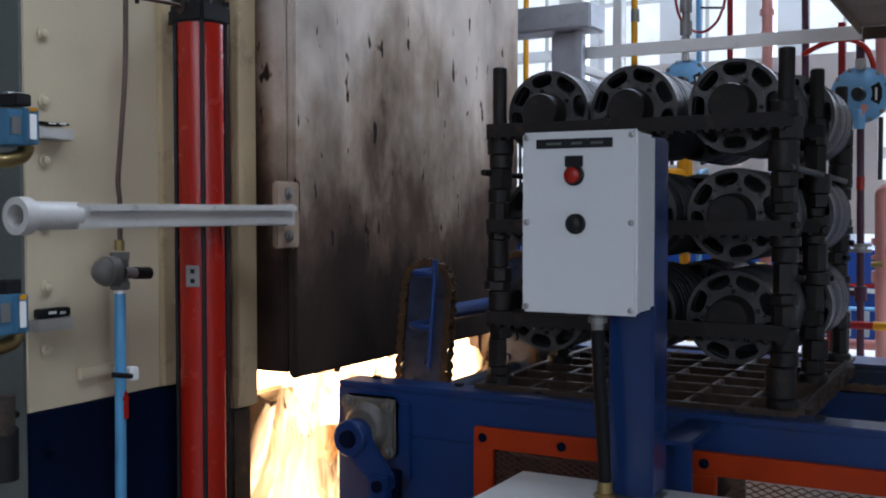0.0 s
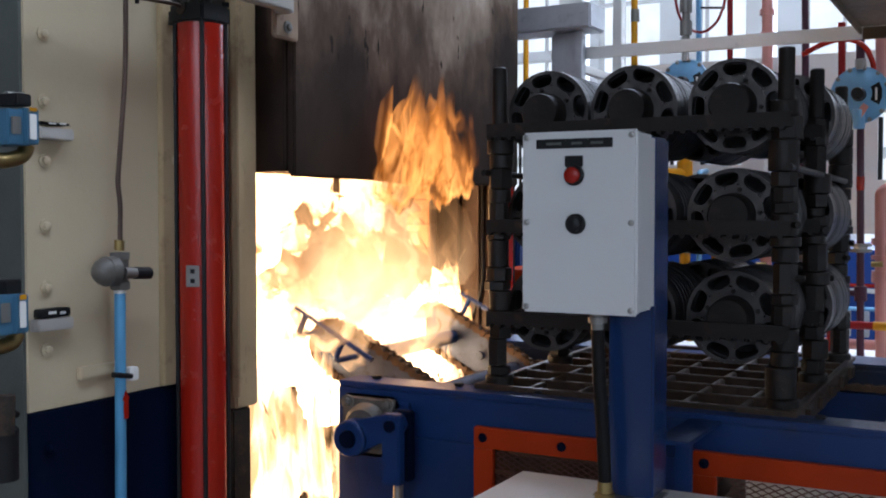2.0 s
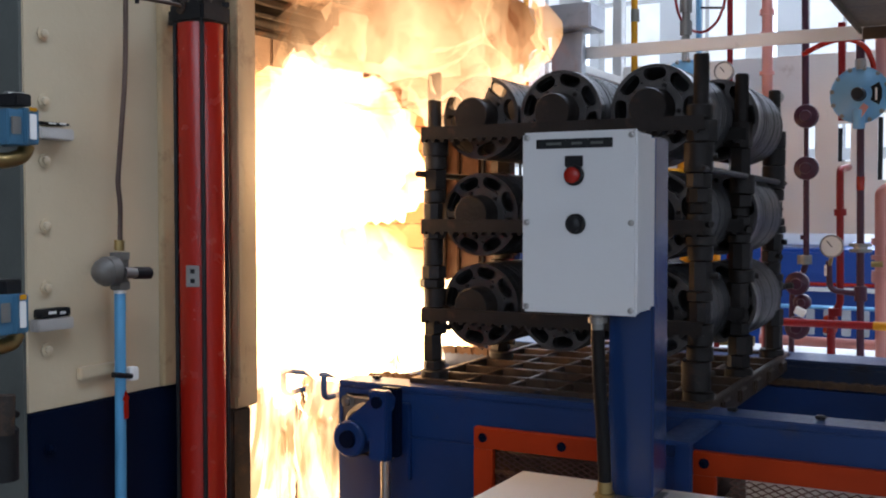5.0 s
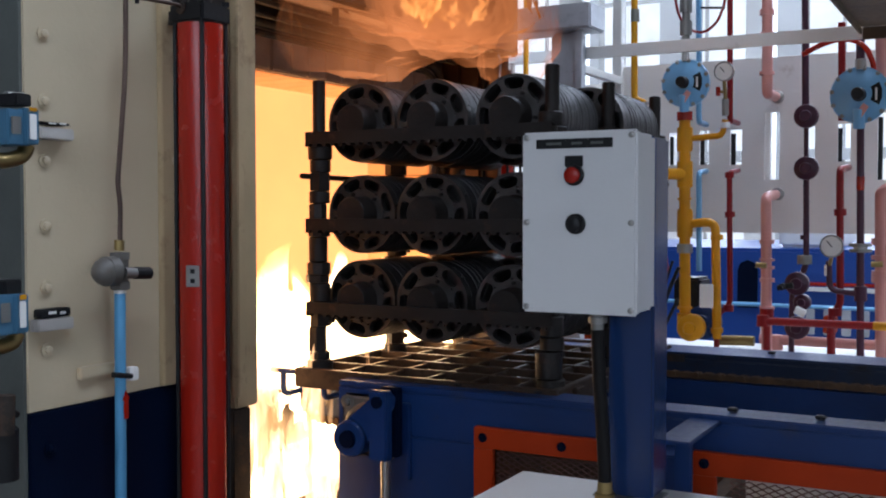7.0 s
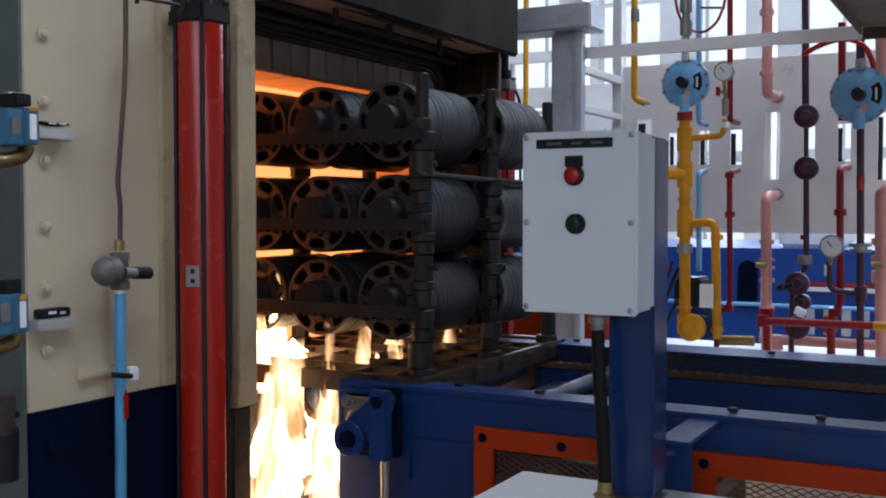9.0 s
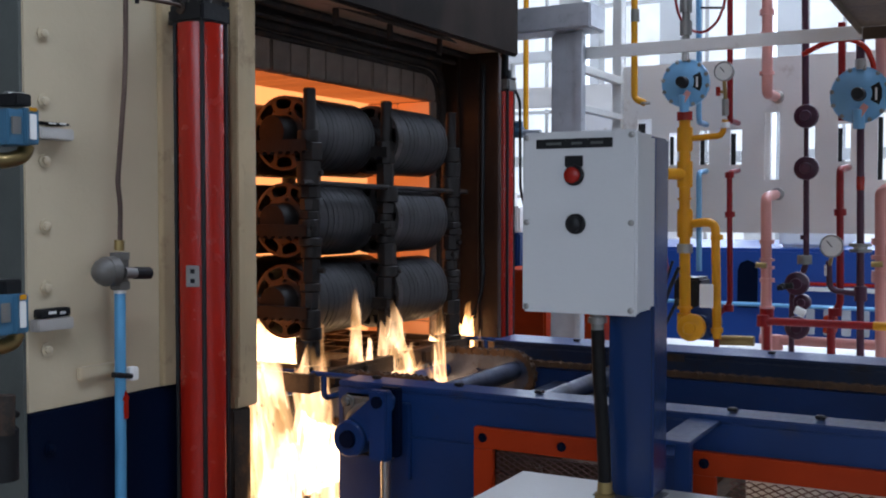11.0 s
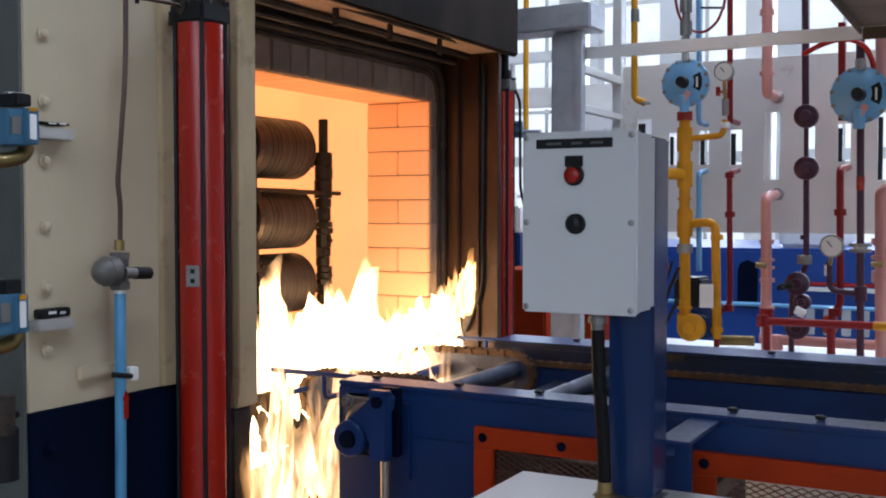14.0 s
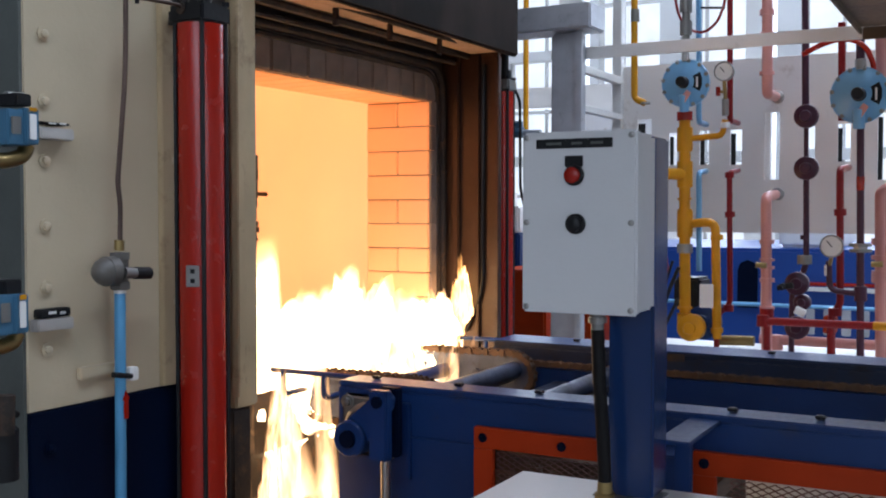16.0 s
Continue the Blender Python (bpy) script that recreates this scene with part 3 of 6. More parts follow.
part("side_beam", side_beam(1.95, 2.035, 1.95, 0.955), BLUE, C, "worn blue painted side beam")
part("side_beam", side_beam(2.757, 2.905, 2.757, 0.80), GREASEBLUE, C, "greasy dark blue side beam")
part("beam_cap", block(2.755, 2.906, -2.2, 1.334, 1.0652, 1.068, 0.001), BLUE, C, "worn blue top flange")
part("worn_label", block(2.7525, 2.7545, 0.762, 0.815, 1.042, 1.062, 0), SOOTED, C, "worn sooty label plate")
part("side_plate", block(1.9502, 1.962, 0.983, 1.334, 0.25, 0.9545, 0.002), BLUE, C, "worn blue painted side plate")
part("side_plate", block(1.9502, 1.962, 0.521, 0.583, 0.25, 0.9545, 0.002), BLUE, C)
part("end_plate", block(1.9625, 2.75, 1.322, 1.334, 0.50, 0.93, 0.003), NAVY, C)
part("bearing_plate", block(1.938, 1.9495, 1.14, 1.31, 0.86, 1.03, 0.003), BLUE, C)
for y, z in ((1.05, 1.066), (1.262, 1.066), (0.46, 1.066), (0.86, 1.066), (0.30, 1.066)):
    at_place(part("bolt", block(-0.009, 0.009, -0.009, 0.009, 0, 0.007, 0.002), BLACK, C), 2.0, y, z)
for y in (1.1, 0.55, 0.05):
    at_place(part("bolt", block(-0.009, 0.009, -0.009, 0.009, 0, 0.007, 0.002), BLACK, C), 2.83, y, 1.0685)
leg = mesh_of("leg", block(-0.04, 0.04, -0.04, 0.04, 0, 0.739, 0.004), BLUE)
for x in (2.0, 2.83):
    for y in (1.15, -0.2, -1.6):
        at_place(part("leg", leg, None, C), x, y, 0)
for y in (1.22, 0.95, 0.2, -0.6):
    bm = bmesh.new()
    tube(bm, [(2.04, y, 1.0), (2.755, y, 1.0)], 0.024, 16)
    part("cross_shaft", bm, ARMSTEEL, C)
part("cross_plate", block(2.10, 2.74, 0.95, 1.13, 0.955, 0.965, 0.003), ARMSTEEL, C, "bare steel cross plate, scratched")
part("chain_guide", block(2.735, 2.756, -2.2, 1.2, 0.80, 0.998, 0.002), BLUE, C)


def chain(bm, pts, pitch=0.03, w=0.02, h=0.0095):
    """Roller chain links along a line: pairs of side plates and rollers."""
    pts = [Vector(p) for p in pts]
    left = 0.0
    for a, b in zip(pts, pts[1:]):
        d = b - a
        n = max(1, round(d.length / pitch))
        d.normalize()
        step = (b - a).length / n
        nor = Vector((1, 0, 0)).cross(d).normalized()
        for i in range(n):
            p = a + d * (step * (i + 0.5))
            ww = w if i % 2 else w * 0.66
            for s in (-1, 1):
                c = p + Vector((s * ww * 0.5, 0, 0))
                e = [c + d * (step * (0.68 if i % 2 else 0.42) * u) + nor * (h * v) + Vector((k * 0.0016, 0, 0)) for k in (-1, 1) for u, v in ((-1, -0.7), (-0.6, -1), (0.0, -0.5), (0.6, -1), (1, -0.7), (1, 0.7), (0.6, 1), (0.0, 0.5), (-0.6, 1), (-1, 0.7))]
                vs = [bm.verts.new(q) for q in e]
                bm.faces.new(vs[:10])
                bm.faces.new(vs[10:][::-1])
                for k in range(10):
                    bm.faces.new((vs[k], vs[10 + k], vs[10 + (k + 1) % 10], vs[(k + 1) % 10]))
            q = a + d * (step * i)
            tube(bm, [q - Vector((w * 0.45, 0, 0)), q + Vector((w * 0.45, 0, 0))], 0.0075, 6)
    return bm


part("return_chain", chain(bmesh.new(), [(2.10, 1.10, 0.93), (2.10, 0.85, 0.86), (2.10, 0.6, 0.835), (2.10, 0.3, 0.83), (2.10, 0.0, 0.85), (2.10, -0.5, 0.9)]), RUST, C, "slack rusty return chain")
part("drive_chain", chain(bmesh.new(), [(2.715, 1.20, 1.015), (2.715, -1.9, 1.015)]), RUST, C, "oily rusted roller chain")
part("drive_chain", chain(bmesh.new(), [(2.10, 1.20, 1.015), (2.10, -1.9, 1.015)]), RUST, C, "oily rusted roller chain")


def guard(y0, y1, z0=0.42, z1=0.997):
    """An orange frame with expanded metal in it, on the beam's outer face."""
    w = 0.044
    bm = bmesh.new()
    box(bm, 1.934, 1.949, y0, y1, z1 - w, z1)
    box(bm, 1.934, 1.949, y0, y1, z0, z0 + w)
    box(bm, 1.934, 1.949, y0, y0 + w, z0 + w, z1 - w)
    box(bm, 1.934, 1.949, y1 - w, y1, z0 + w, z1 - w)
    g = part("guard_frame", rounded(bm, 0.002), ORANGE, C, "orange guard frame")
    bm = bmesh.new()
    py, pz, t = 0.0235, 0.0115, 0.0012
    ny, nz = int((y1 - y0 - 2 * w) / py), int((z1 - z0 - 2 * w) / pz)
    for i in range(ny):
        for j in range(nz):
            y, z = y0 + w + i * py, z0 + w + j * pz
            for (a, b), (c, d) in (((0, 0.5), (0.5, 1)), ((0.5, 1), (1, 0.5)), ((1, 0.5), (0.5, 0)), ((0.5, 0), (0, 0.5))):
                p, q = Vector((1.947, y + a * py, z + b * pz)), Vector((1.947, y + c * py, z + d * pz))
                s = Vector((0, 0, t))
                f = Vector((0.002, 0, 0))
                bm.faces.new([bm.verts.new(v) for v in (p - s, q - s, q + s, p + s)])
                bm.faces.new([bm.verts.new(v) for v in (p + s, q + s, q + s + f, p + s + f)])
    part("guard_mesh", bm, MESHIRON, g, "oily orange-brown expanded metal mesh")
    gb = bolt_mesh(0.006, 0.006, (-1, 0, 0), NAVY)
    for y, z in ((y0 + 0.022, z1 - 0.022), (y1 - 0.022, z1 - 0.022), ((y0 + y1) / 2, z1 - 0.022)):
        at_place(part("bolt", gb, None, g), 1.9335, y, z)


# the beam's web is cut away behind the guards
guard(0.585, 0.982)
guard(-0.72, 0.519)
part("gear_case", block(2.30, 2.62, 0.56, 1.20, 0.40, 0.84, 0.04), RUST, C, "rusty brown drive gear case")
part("gear_foot", block(2.32, 2.60, 0.60, 1.16, 0.0, 0.399, 0.004), NAVY, C)
part("pivot_bracket", block(1.86, 1.949, 0.523, 0.581, 0.88, 1.0, 0.003), BLUE, C)
# ---- swinging chain arms that bridge to the furnace, and their crank ----
AX, AY, AZ = 2.10, 1.225, 0.985
A = thing("bridge_arm", (AX, AY, AZ), "pair of swinging chain arms joined by a blue tube, greasy", "conveyor arm")


def arm_plate(x):
    """A plate with rounded ends along +y from the pivot."""
    bm = bmesh.new()
    r0, r1, ln = 0.055, 0.05, 0.285
    rim = [(-r0 * math.sin(math.pi * k / 8), r0 * math.cos(math.pi * k / 8)) for k in range(9)]
    rim += [(ln + r1 * math.sin(math.pi * k / 8), -r1 * math.cos(math.pi * k / 8)) for k in range(9)]
    a = [bm.verts.new((x - 0.006, u, v)) for u, v in rim]
    b = [bm.verts.new((x + 0.006, u, v)) for u, v in rim]
    bm.faces.new(a)
    bm.faces.new(b[::-1])
    for k in range(len(a)):
        bm.faces.new((a[k], a[(k + 1) % len(a)], b[(k + 1) % len(a)], b[k]))
    lathe(bm, (x - 0.012, ln, 0), (1, 0, 0), [(0, 0.025), (0.024, 0.025)], 16)
    lathe(bm, (x - 0.02, 0.11, 0.0), (1, 0, 0), [(0, 0.012), (0.03, 0.012)], 8)
    lathe(bm, (x - 0.02, 0.05, -0.02), (1, 0, 0), [(0, 0.012), (0.03, 0.012)], 8)
    return bm


for x in (0.04, 0.56):
    p = part("arm_plate", arm_plate(x), ARMSTEEL, A, "greasy blue-grey steel arm plate")
    loop = [(x + 0.0, -0.062 * math.sin(math.pi * k / 6), 0.062 * math.cos(math.pi * k / 6)) for k in range(7)]
    loop += [(x + 0.0, 0.285 + 0.06 * math.sin(math.pi * k / 6), -0.06 * math.cos(math.pi * k / 6)) for k in range(7)]
    loop.append(loop[0])
    part("arm_chain", chain(bmesh.new(), loop, 0.0254, 0.030, 0.011), RUST, p, "rusty brown roller chain")
bm = bmesh.new()
tube(bm, [(0.045, 0.215, 0.0), (0.555, 0.215, 0.0)], 0.020, 16)
part("cross_tube", bm, BLUE, A, "blue painted cross tube")
bm = bmesh.new()
tube(bm, [(-0.17, 0, 0), (0.66, 0, 0)], 0.017, 14)
part("pivot_shaft", bm, GREYMETAL, A)
for x, s, tip in ((-0.07, 1, 0.36), (0.72, -1, 0.32)):
    bm = bmesh.new()
    tube(bm, [(x, 0.115, 0.074), (x, tip, 0.074)], 0.0065, 8)
    for y in (tip - 0.035, tip - 0.155):
        tube(bm, bend([(x, y, 0.072), (x, y, 0.016), (x + 0.12 * s, y, 0.016)], 0.02), 0.0075, 8)
    part("guide_rod", bm, BLUE, A, "bent blue guide rods")

# crank lever outside the beam, on the same shaft
K = thing("crank_lever", (1.93, 1.235, 0.975), "blue crank lever on a bearing hub", "lever")
bm = bmesh.new()
lathe(bm, (-0.075, 0, 0), (1, 0, 0), [(0, 0.036), (0.004, 0.040), (0.07, 0.040)], 24)
part("hub", bm, BLUE, K)
bm = bmesh.new()
lathe(bm, (-0.083, 0, 0), (1, 0, 0), [(0, 0.018), (0.012, 0.021)], 16)
part("hub_pin", bm, NAVY, K)
bm = bmesh.new()
# lever lies along -y
prof = [(0.0, 0.036), (-0.122, 0.024), (-0.14, 0.011), (-0.14, -0.011), (-0.122, -0.024), (0.0, -0.036)]
a = [bm.verts.new((-0.062, u, v)) for u, v in prof]
b = [bm.verts.new((-0.045, u, v)) for u, v in prof]
bm.faces.new(a)
bm.faces.new(b[::-1])
for k in range(6):
    bm.faces.new((a[k], a[(k + 1) % 6], b[(k + 1) % 6], b[k]))
part("lever", rounded(bm, 0.002), BLUE, K)
B = thing("flange_bearing", (1.937, 1.235, 0.975), "greasy cast flange bearing bolted to the beam", "bearing")
bm = bmesh.new()
box(bm, -0.018, 0, -0.072, 0.072, -0.068, 0.068)
rounded(bm, 0.02, 3)
part("flange", bm, CASTGREY, B)
bm = bmesh.new()
lathe(bm, (-0.045, 0, 0), (1, 0, 0), [(0, 0.040), (0.01, 0.05), (0.045, 0.056)], 24)
part("bearing_housing", bm, CASTGREY, B)
bb = bolt_mesh(0.010, 0.012, (-1, 0, 0), CASTGREY)
for y in (-0.052, 0.052):
    for z in (-0.05, 0.05):
        at_place(part("bolt", bb, None, B), -0.018, y, z)
# clevis and rod that follow the lever's end
R = thing("push_rod", (1.93, 1.235, 0.975), "blue clevis on a bright steel pneumatic rod", "rod")
bm = bmesh.new()
box(bm, -0.088, -0.063, -0.022, 0.022, -0.125, 0.024)
part("clevis", rounded(bm, 0.003), BLUE, R)
bm = bmesh.new()
box(bm, -0.044, -0.02, -0.022, 0.022, -0.125, 0.024)
part("clevis", rounded(bm, 0.003), NAVY, R)
bm = bmesh.new()
lathe(bm, (-0.094, 0, 0), (1, 0, 0), [(0, 0.013), (0.08, 0.013)], 10)
part("pin", bm, NAVY, R)
bm = bmesh.new()
tube(bm, [(-0.055, 0, -0.60), (-0.055, 0, -0.12)], 0.011, 12)
part("rod", bm, STEEL, R, "bright steel rod")
PC = thing("pneumatic_cylinder", (1.875, 1.10, 0), "dark pneumatic cylinder standing under the crank", "cylinder")
bm = bmesh.new()
lathe(bm, (0, 0, 0.0), (0, 0, 1), [(0, 0.03), (0.50, 0.03)], 18)
part("barrel", bm, NAVY, PC)

# ---- load basket ----
L = thing("load_basket", (2.05, 0.677, 1.03), "heat-scaled iron load basket on a grid tray", "basket")
bm = bmesh.new()
for x in (-0.055, 0.765):
    box(bm, x, x + 0.016, -0.335, 0.335, 0.0, 0.046)
for y in (-0.335, 0.319):
    box(bm, -0.0389, 0.7649, y, y + 0.016, 0.0, 0.046)
part("tray_rim", rounded(bm, 0.002), FIRELIT_TRAY, L)
bar_y = mesh_of("tray_bar", block(-0.006, 0.006, -0.3188, 0.3188, 0.008, 0.044, 0.002), FIRELIT_TRAY)
bar_x = mesh_of("tray_bar", block(-0.0385, 0.7645, -0.006, 0.006, 0.006, 0.040, 0.002), FIRELIT_TRAY)
for i in range(6):
    at_place(part("tray_bar", bar_y, None, L), 0.078 + 0.115 * i, 0, 0)
for i in range(5):
    at_place(part("tray_bar", bar_x, None, L), 0, -0.224 + 0.112 * i, 0)
lug = mesh_of("rim_lug", block(-0.028, 0.028, -0.010, 0.0, 0.008, 0.040, 0.004), FIRELIT_TRAY)
for i in range(5):
    at_place(part("rim_lug", lug, None, L), 0.06 + 0.15 * i, -0.3352, 0)


def post_mesh(seed):
    """A round bar with loose collars, clamps and nuts stacked on it, each a little out of line."""
    rnd = random.Random(seed)
    bm = bmesh.new()
    lathe(bm, (0, 0, 0), (0, 0, 1), [(0.03, 0.0155), (0.725, 0.0155), (0.728, 0.012)], 16)
    lathe(bm, (0, 0, 0), (0, 0, 1), [(0.03, 0.031), (0.058, 0.031), (0.061, 0.028)], 18)
    z = 0.062
    while z < 0.60:
        r = rnd.choice((0.0225, 0.025, 0.0265, 0.029))
        h = rnd.choice((0.020, 0.030, 0.044, 0.060))
        ox, oy, turn = rnd.uniform(-0.004, 0.004), rnd.uniform(-0.004, 0.004), rnd.uniform(0, 1)
        segs = rnd.choice((6, 18, 18, 8))
        prof = [(0.0, r - 0.002), (0.002, r), (h - 0.003, r), (h - 0.001, r - 0.002)]
        rings = [[bm.verts.new((ox + q * math.cos(turn + 2 * math.pi * k / segs), oy + q * math.sin(turn + 2 * math.pi * k / segs), z + v)) for k in range(segs)] for v, q in prof]
        for a, b in zip(rings, rings[1:]):
            for k in range(segs):
                bm.faces.new((a[k], a[(k + 1) % segs], b[(k + 1) % segs], b[k])).smooth = True
        bm.faces.new(rings[0][::-1])
        bm.faces.new(rings[-1])
        if rnd.random() < 0.3:
            a = rnd.uniform(-2.6, -0.6)
            tube(bm, [(ox, oy, z + h / 2), (ox + 0.036 * math.cos(a), oy + 0.036 * math.sin(a), z + h / 2)], 0.007, 8)
        z += h
    return bm


for k, x in enumerate((0.0, 0.35, 0.72)):
    for j, y in enumerate((-0.30, 0.30)):
        at_place(part("post", post_mesh(3 * k + j), SCALE, L, "iron post of stacked collars"), x, y, 0)


def rail_mesh():
    """A serrated bar along y."""
    bm = bmesh.new()
    low, top = [], []
    n = 27
    for i in range(n + 1):
        y = -0.315 + 0.63 * i / n
        for dz, dy in ((0.0, 0.0), (0.0, 0.011), (-0.006, 0.013), (-0.006, 0.020)):
            low.append((min(y + dy, 0.315), dz))
    a = [[bm.verts.new((x, y, z)) for y, z in low] for x in (-0.008, 0.008)]
    b = [[bm.verts.new((x, y, 0.028)) for y, z in low] for x in (-0.008, 0.008)]
    for k in range(len(low) - 1):
        for u, v in ((a[0], b[0]), (b[1], a[1]), (a[1], a[0]), (b[0], b[1])):
            if (u[k].co - u[k + 1].co).length > 1e-6:
                bm.faces.new((u[k], u[k + 1], v[k + 1], v[k]))
    return bm


rail = mesh_of("rail", rail_mesh(), SCALE)
ROWS = (0.207, 0.410, 0.626)
for z in (0.174, 0.372, 0.576):
    for x in (-0.028, 0.307, 0.336, 0.655):
        at_place(part("rail", rail, None, L), x, 0, z)
for y in (-0.315, 0.315):
    for z in (0.50,):
        bm = bmesh.new()
        tube(bm, [(-0.05, y, z), (0.79, y, z - 0.01)], 0.007, 8)
        part("tie_rod", bm, SCALE, L)


# ---- rolls: stacks of castings on mandrels, lying in the basket ----
def ring_end(bm, x, R=0.094):
    """A spoked end wheel facing -x: rim and wide hub plate."""
    x1 = x + 0.022
    for r0, r1 in ((R, R - 0.0085), (0.0605, 0.038)):
        rings = []
        for xx, r in ((x1, r0), (x, r0 - 0.001), (x, r1), (x1, r1)):
            rings.append([bm.verts.new((xx, r * math.cos(a), r * math.sin(a))) for a in [2 * math.pi * k / 36 for k in range(36)]])
        for p, q in zip(rings, rings[1:]):
            for k in range(36):
                bm.faces.new((p[k], p[(k + 1) % 36], q[(k + 1) % 36], q[k]))
    return bm


def spoke_mesh(R=0.094):
    """A web between two openings of the wheel, waisted so that the openings have round corners."""
    bm = bmesh.new()
    side = [(0.058, 0.0165), (0.0615, 0.0105), (0.066, 0.0068), (0.073, 0.0055), (0.079, 0.0068), (0.083, 0.0115), (R - 0.007, 0.0185)]
    f = [(u, -v) for u, v in side] + [(u, v) for u, v in side[::-1]]
    n = len(f)
    lo = [bm.verts.new((0.002, u, v)) for u, v in f]
    mid = [bm.verts.new((0.0035, u, v * 1.08)) for u, v in f]
    hi = [bm.verts.new((0.022, u, v * 1.08)) for u, v in f]
    bm.faces.new(lo)
    bm.faces.new(hi[::-1])
    for a, b in ((lo, mid), (mid, hi)):
        for i in range(n):
            bm.faces.new((a[i], a[(i + 1) % n], b[(i + 1) % n], b[i]))
    return mesh_of("spoke", bm, WHEEL)


def roll_meshes():
    R, Ln = 0.094, 0.295
    bm = bmesh.new()
    prof = [(0.115, 0.03), (0.1151, R - 0.012), (0.022, R - 0.010), (0.0221, R - 0.003)]
    h = 0.0225
    rnd = random.Random(7)
    while h < Ln - 0.03:
        d = rnd.choice((0.008, 0.011, 0.016, 0.022))
        r = R - rnd.choice((0.0, 0.0006, 0.0012))
        prof += [(h + 0.001, r), (h + d - 0.001, r), (h + d - 0.0005, r - 0.0035)]
        h += d
    prof += [(Ln - 0.024, R - 0.006)]
    lathe(bm, (0, 0, 0), (1, 0, 0), prof, 40)
    body = mesh_of("drum", bm, CASTING)
    bm = bmesh.new()
    ring_end(bm, 0.0)
    wheel = mesh_of("end_wheel", bm, WHEEL)
    bm = bmesh.new()
    lathe(bm, (-0.048, 0, 0), (1, 0, 0), [(0, 0.038), (0.004, 0.041), (0.038, 0.041), (0.046, 0.044), (0.061, 0.044)], 28)
    hub = mesh_of("hub", bm, SCALE)
    stud = mesh_of("stud", lathe(bmesh.new(), (-0.008, 0.052, 0), (1, 0, 0), [(0, 0.0035), (0.001, 0.0045), (0.012, 0.0045)], 8), SCALE)
    bm = bmesh.new()
    lathe(bm, (-0.014, 0, 0), (1, 0, 0), [(0, 0.033), (0.004, 0.036), (0.010, 0.036), (0.014, 0.042), (0.027, 0.042)], 28)
    short = mesh_of("hub", bm, SCALE)
    return body, wheel, hub, stud, short


ROLL = roll_meshes()
SPOKE = spoke_mesh()
rolls = []
for ix, x in enumerate((0.035, 0.352)):
    for iz, z in enumerate(ROWS):
        for iy, y in enumerate((-0.212, -0.005, 0.186) if ix == 0 else (-0.262, -0.060, 0.142)):
            r = thing("roll", (2.05 + x, 0.694 + y, 1.03 + z), "dark grey roll of stacked cast rings with spoked end wheel", "casting roll", "rolls in the load basket")
            turn = 40 * ix + 17 * iy + 11 * iz
            for nm, me in zip(("drum", "end_wheel", "hub"), ROLL if ix == 0 else (ROLL[0], ROLL[1], ROLL[4])):
                o = part(nm, me, None, r)
                o.rotation_euler = (radians(turn), 0, 0)
                if nm == "end_wheel":
                    for k in range(8):
                        part("spoke", SPOKE, None, o).rotation_euler = (radians(45 * k), 0, 0)
                    for k in range(5):
                        part("stud", ROLL[3], None, o).rotation_euler = (radians(72 * k + 20), 0, 0)
            rolls.append((r, x, y, z, ix))

# ---- control station ----
S = thing("control_station", (0, 0, 0.97), "grey push-button enclosure on a blue post", "control box")
part("enclosure_body", block(1.566, 1.655, 0.508, 0.696, 0.318, 0.602, 0.006), GREYPAINT, S)
lid = part("enclosure_lid", block(1.55, 1.5655, 0.505, 0.699, 0.315, 0.605, 0.004), GREYPAINT, S, "grey enclosure lid")
screw = mesh_of("screw", lathe(bmesh.new(), (0, 0, 0), (-1, 0, 0), [(0, 0.005), (0.002, 0.005), (0.003, 0.003)], 10), STEEL)
for y, z in ((0.514, 0.596), (0.690, 0.596), (0.514, 0.324), (0.690, 0.324), (0.514, 0.46), (0.690, 0.46)):
    at_place(part("screw", screw, None, lid), 1.5495, y, z)
part("name_strip", block(1.548, 1.5498, 0.545, 0.673, 0.578, 0.593, 0), BLACK, lid, "worn black name strip")
bm = bmesh.new()
for y0, y1 in ((0.560, 0.580), (0.595, 0.612), (0.63, 0.655)):
    box(bm, 1.5465, 1.5478, y0, y1, 0.5835, 0.5875)
part("faded_lettering", bm, DARKGREY, lid)
for y, z, m, nm in ((0.608, 0.535, RED, "red_button"), (0.605, 0.458, BLACK, "black_button")):
    bm = bmesh.new()
    lathe(bm, (1.5495, y, z), (-1, 0, 0), [(0, 0.0165), (0.006, 0.016), (0.008, 0.014)], 24)
    ring = part("button_collar", bm, BLACK, lid)
    bm = bmesh.new()
    lathe(bm, (1.5415, y, z), (-1, 0, 0), [(0, 0.0125), (0.005, 0.0125), (0.007, 0.010)], 24)
    part(nm, bm, m, ring)
part("button_plate", block(1.547, 1.5493, 0.593, 0.624, 0.548, 0.566, 0.001), BLACK, lid)
part("post", block(1.657, 1.735, 0.510, 0.588, 0.002, 0.60, 0.004), POSTBLUE, S, "blue square steel post")
part("stay_plate", block(1.736, 1.949, 0.47, 0.53, 0.078, 0.086, 0.002), BLUE, S, "blue stay plate, worn bare on top")
part("stay_gusset", block(1.80, 1.812, 0.485, 0.515, -0.02, 0.0775, 0.002), BLUE, S)
part("post_foot", block(1.645, 1.715, 0.50, 0.61, 0.0, 0.0019, 0), GREYMETAL, S)
bm = bmesh.new()
lathe(bm, (1.61, 0.590, 0.318), (0, 0, -1), [(0, 0.013), (0.012, 0.013), (0.013, 0.016), (0.022, 0.016), (0.023, 0.011), (0.035, 0.010)], 14)
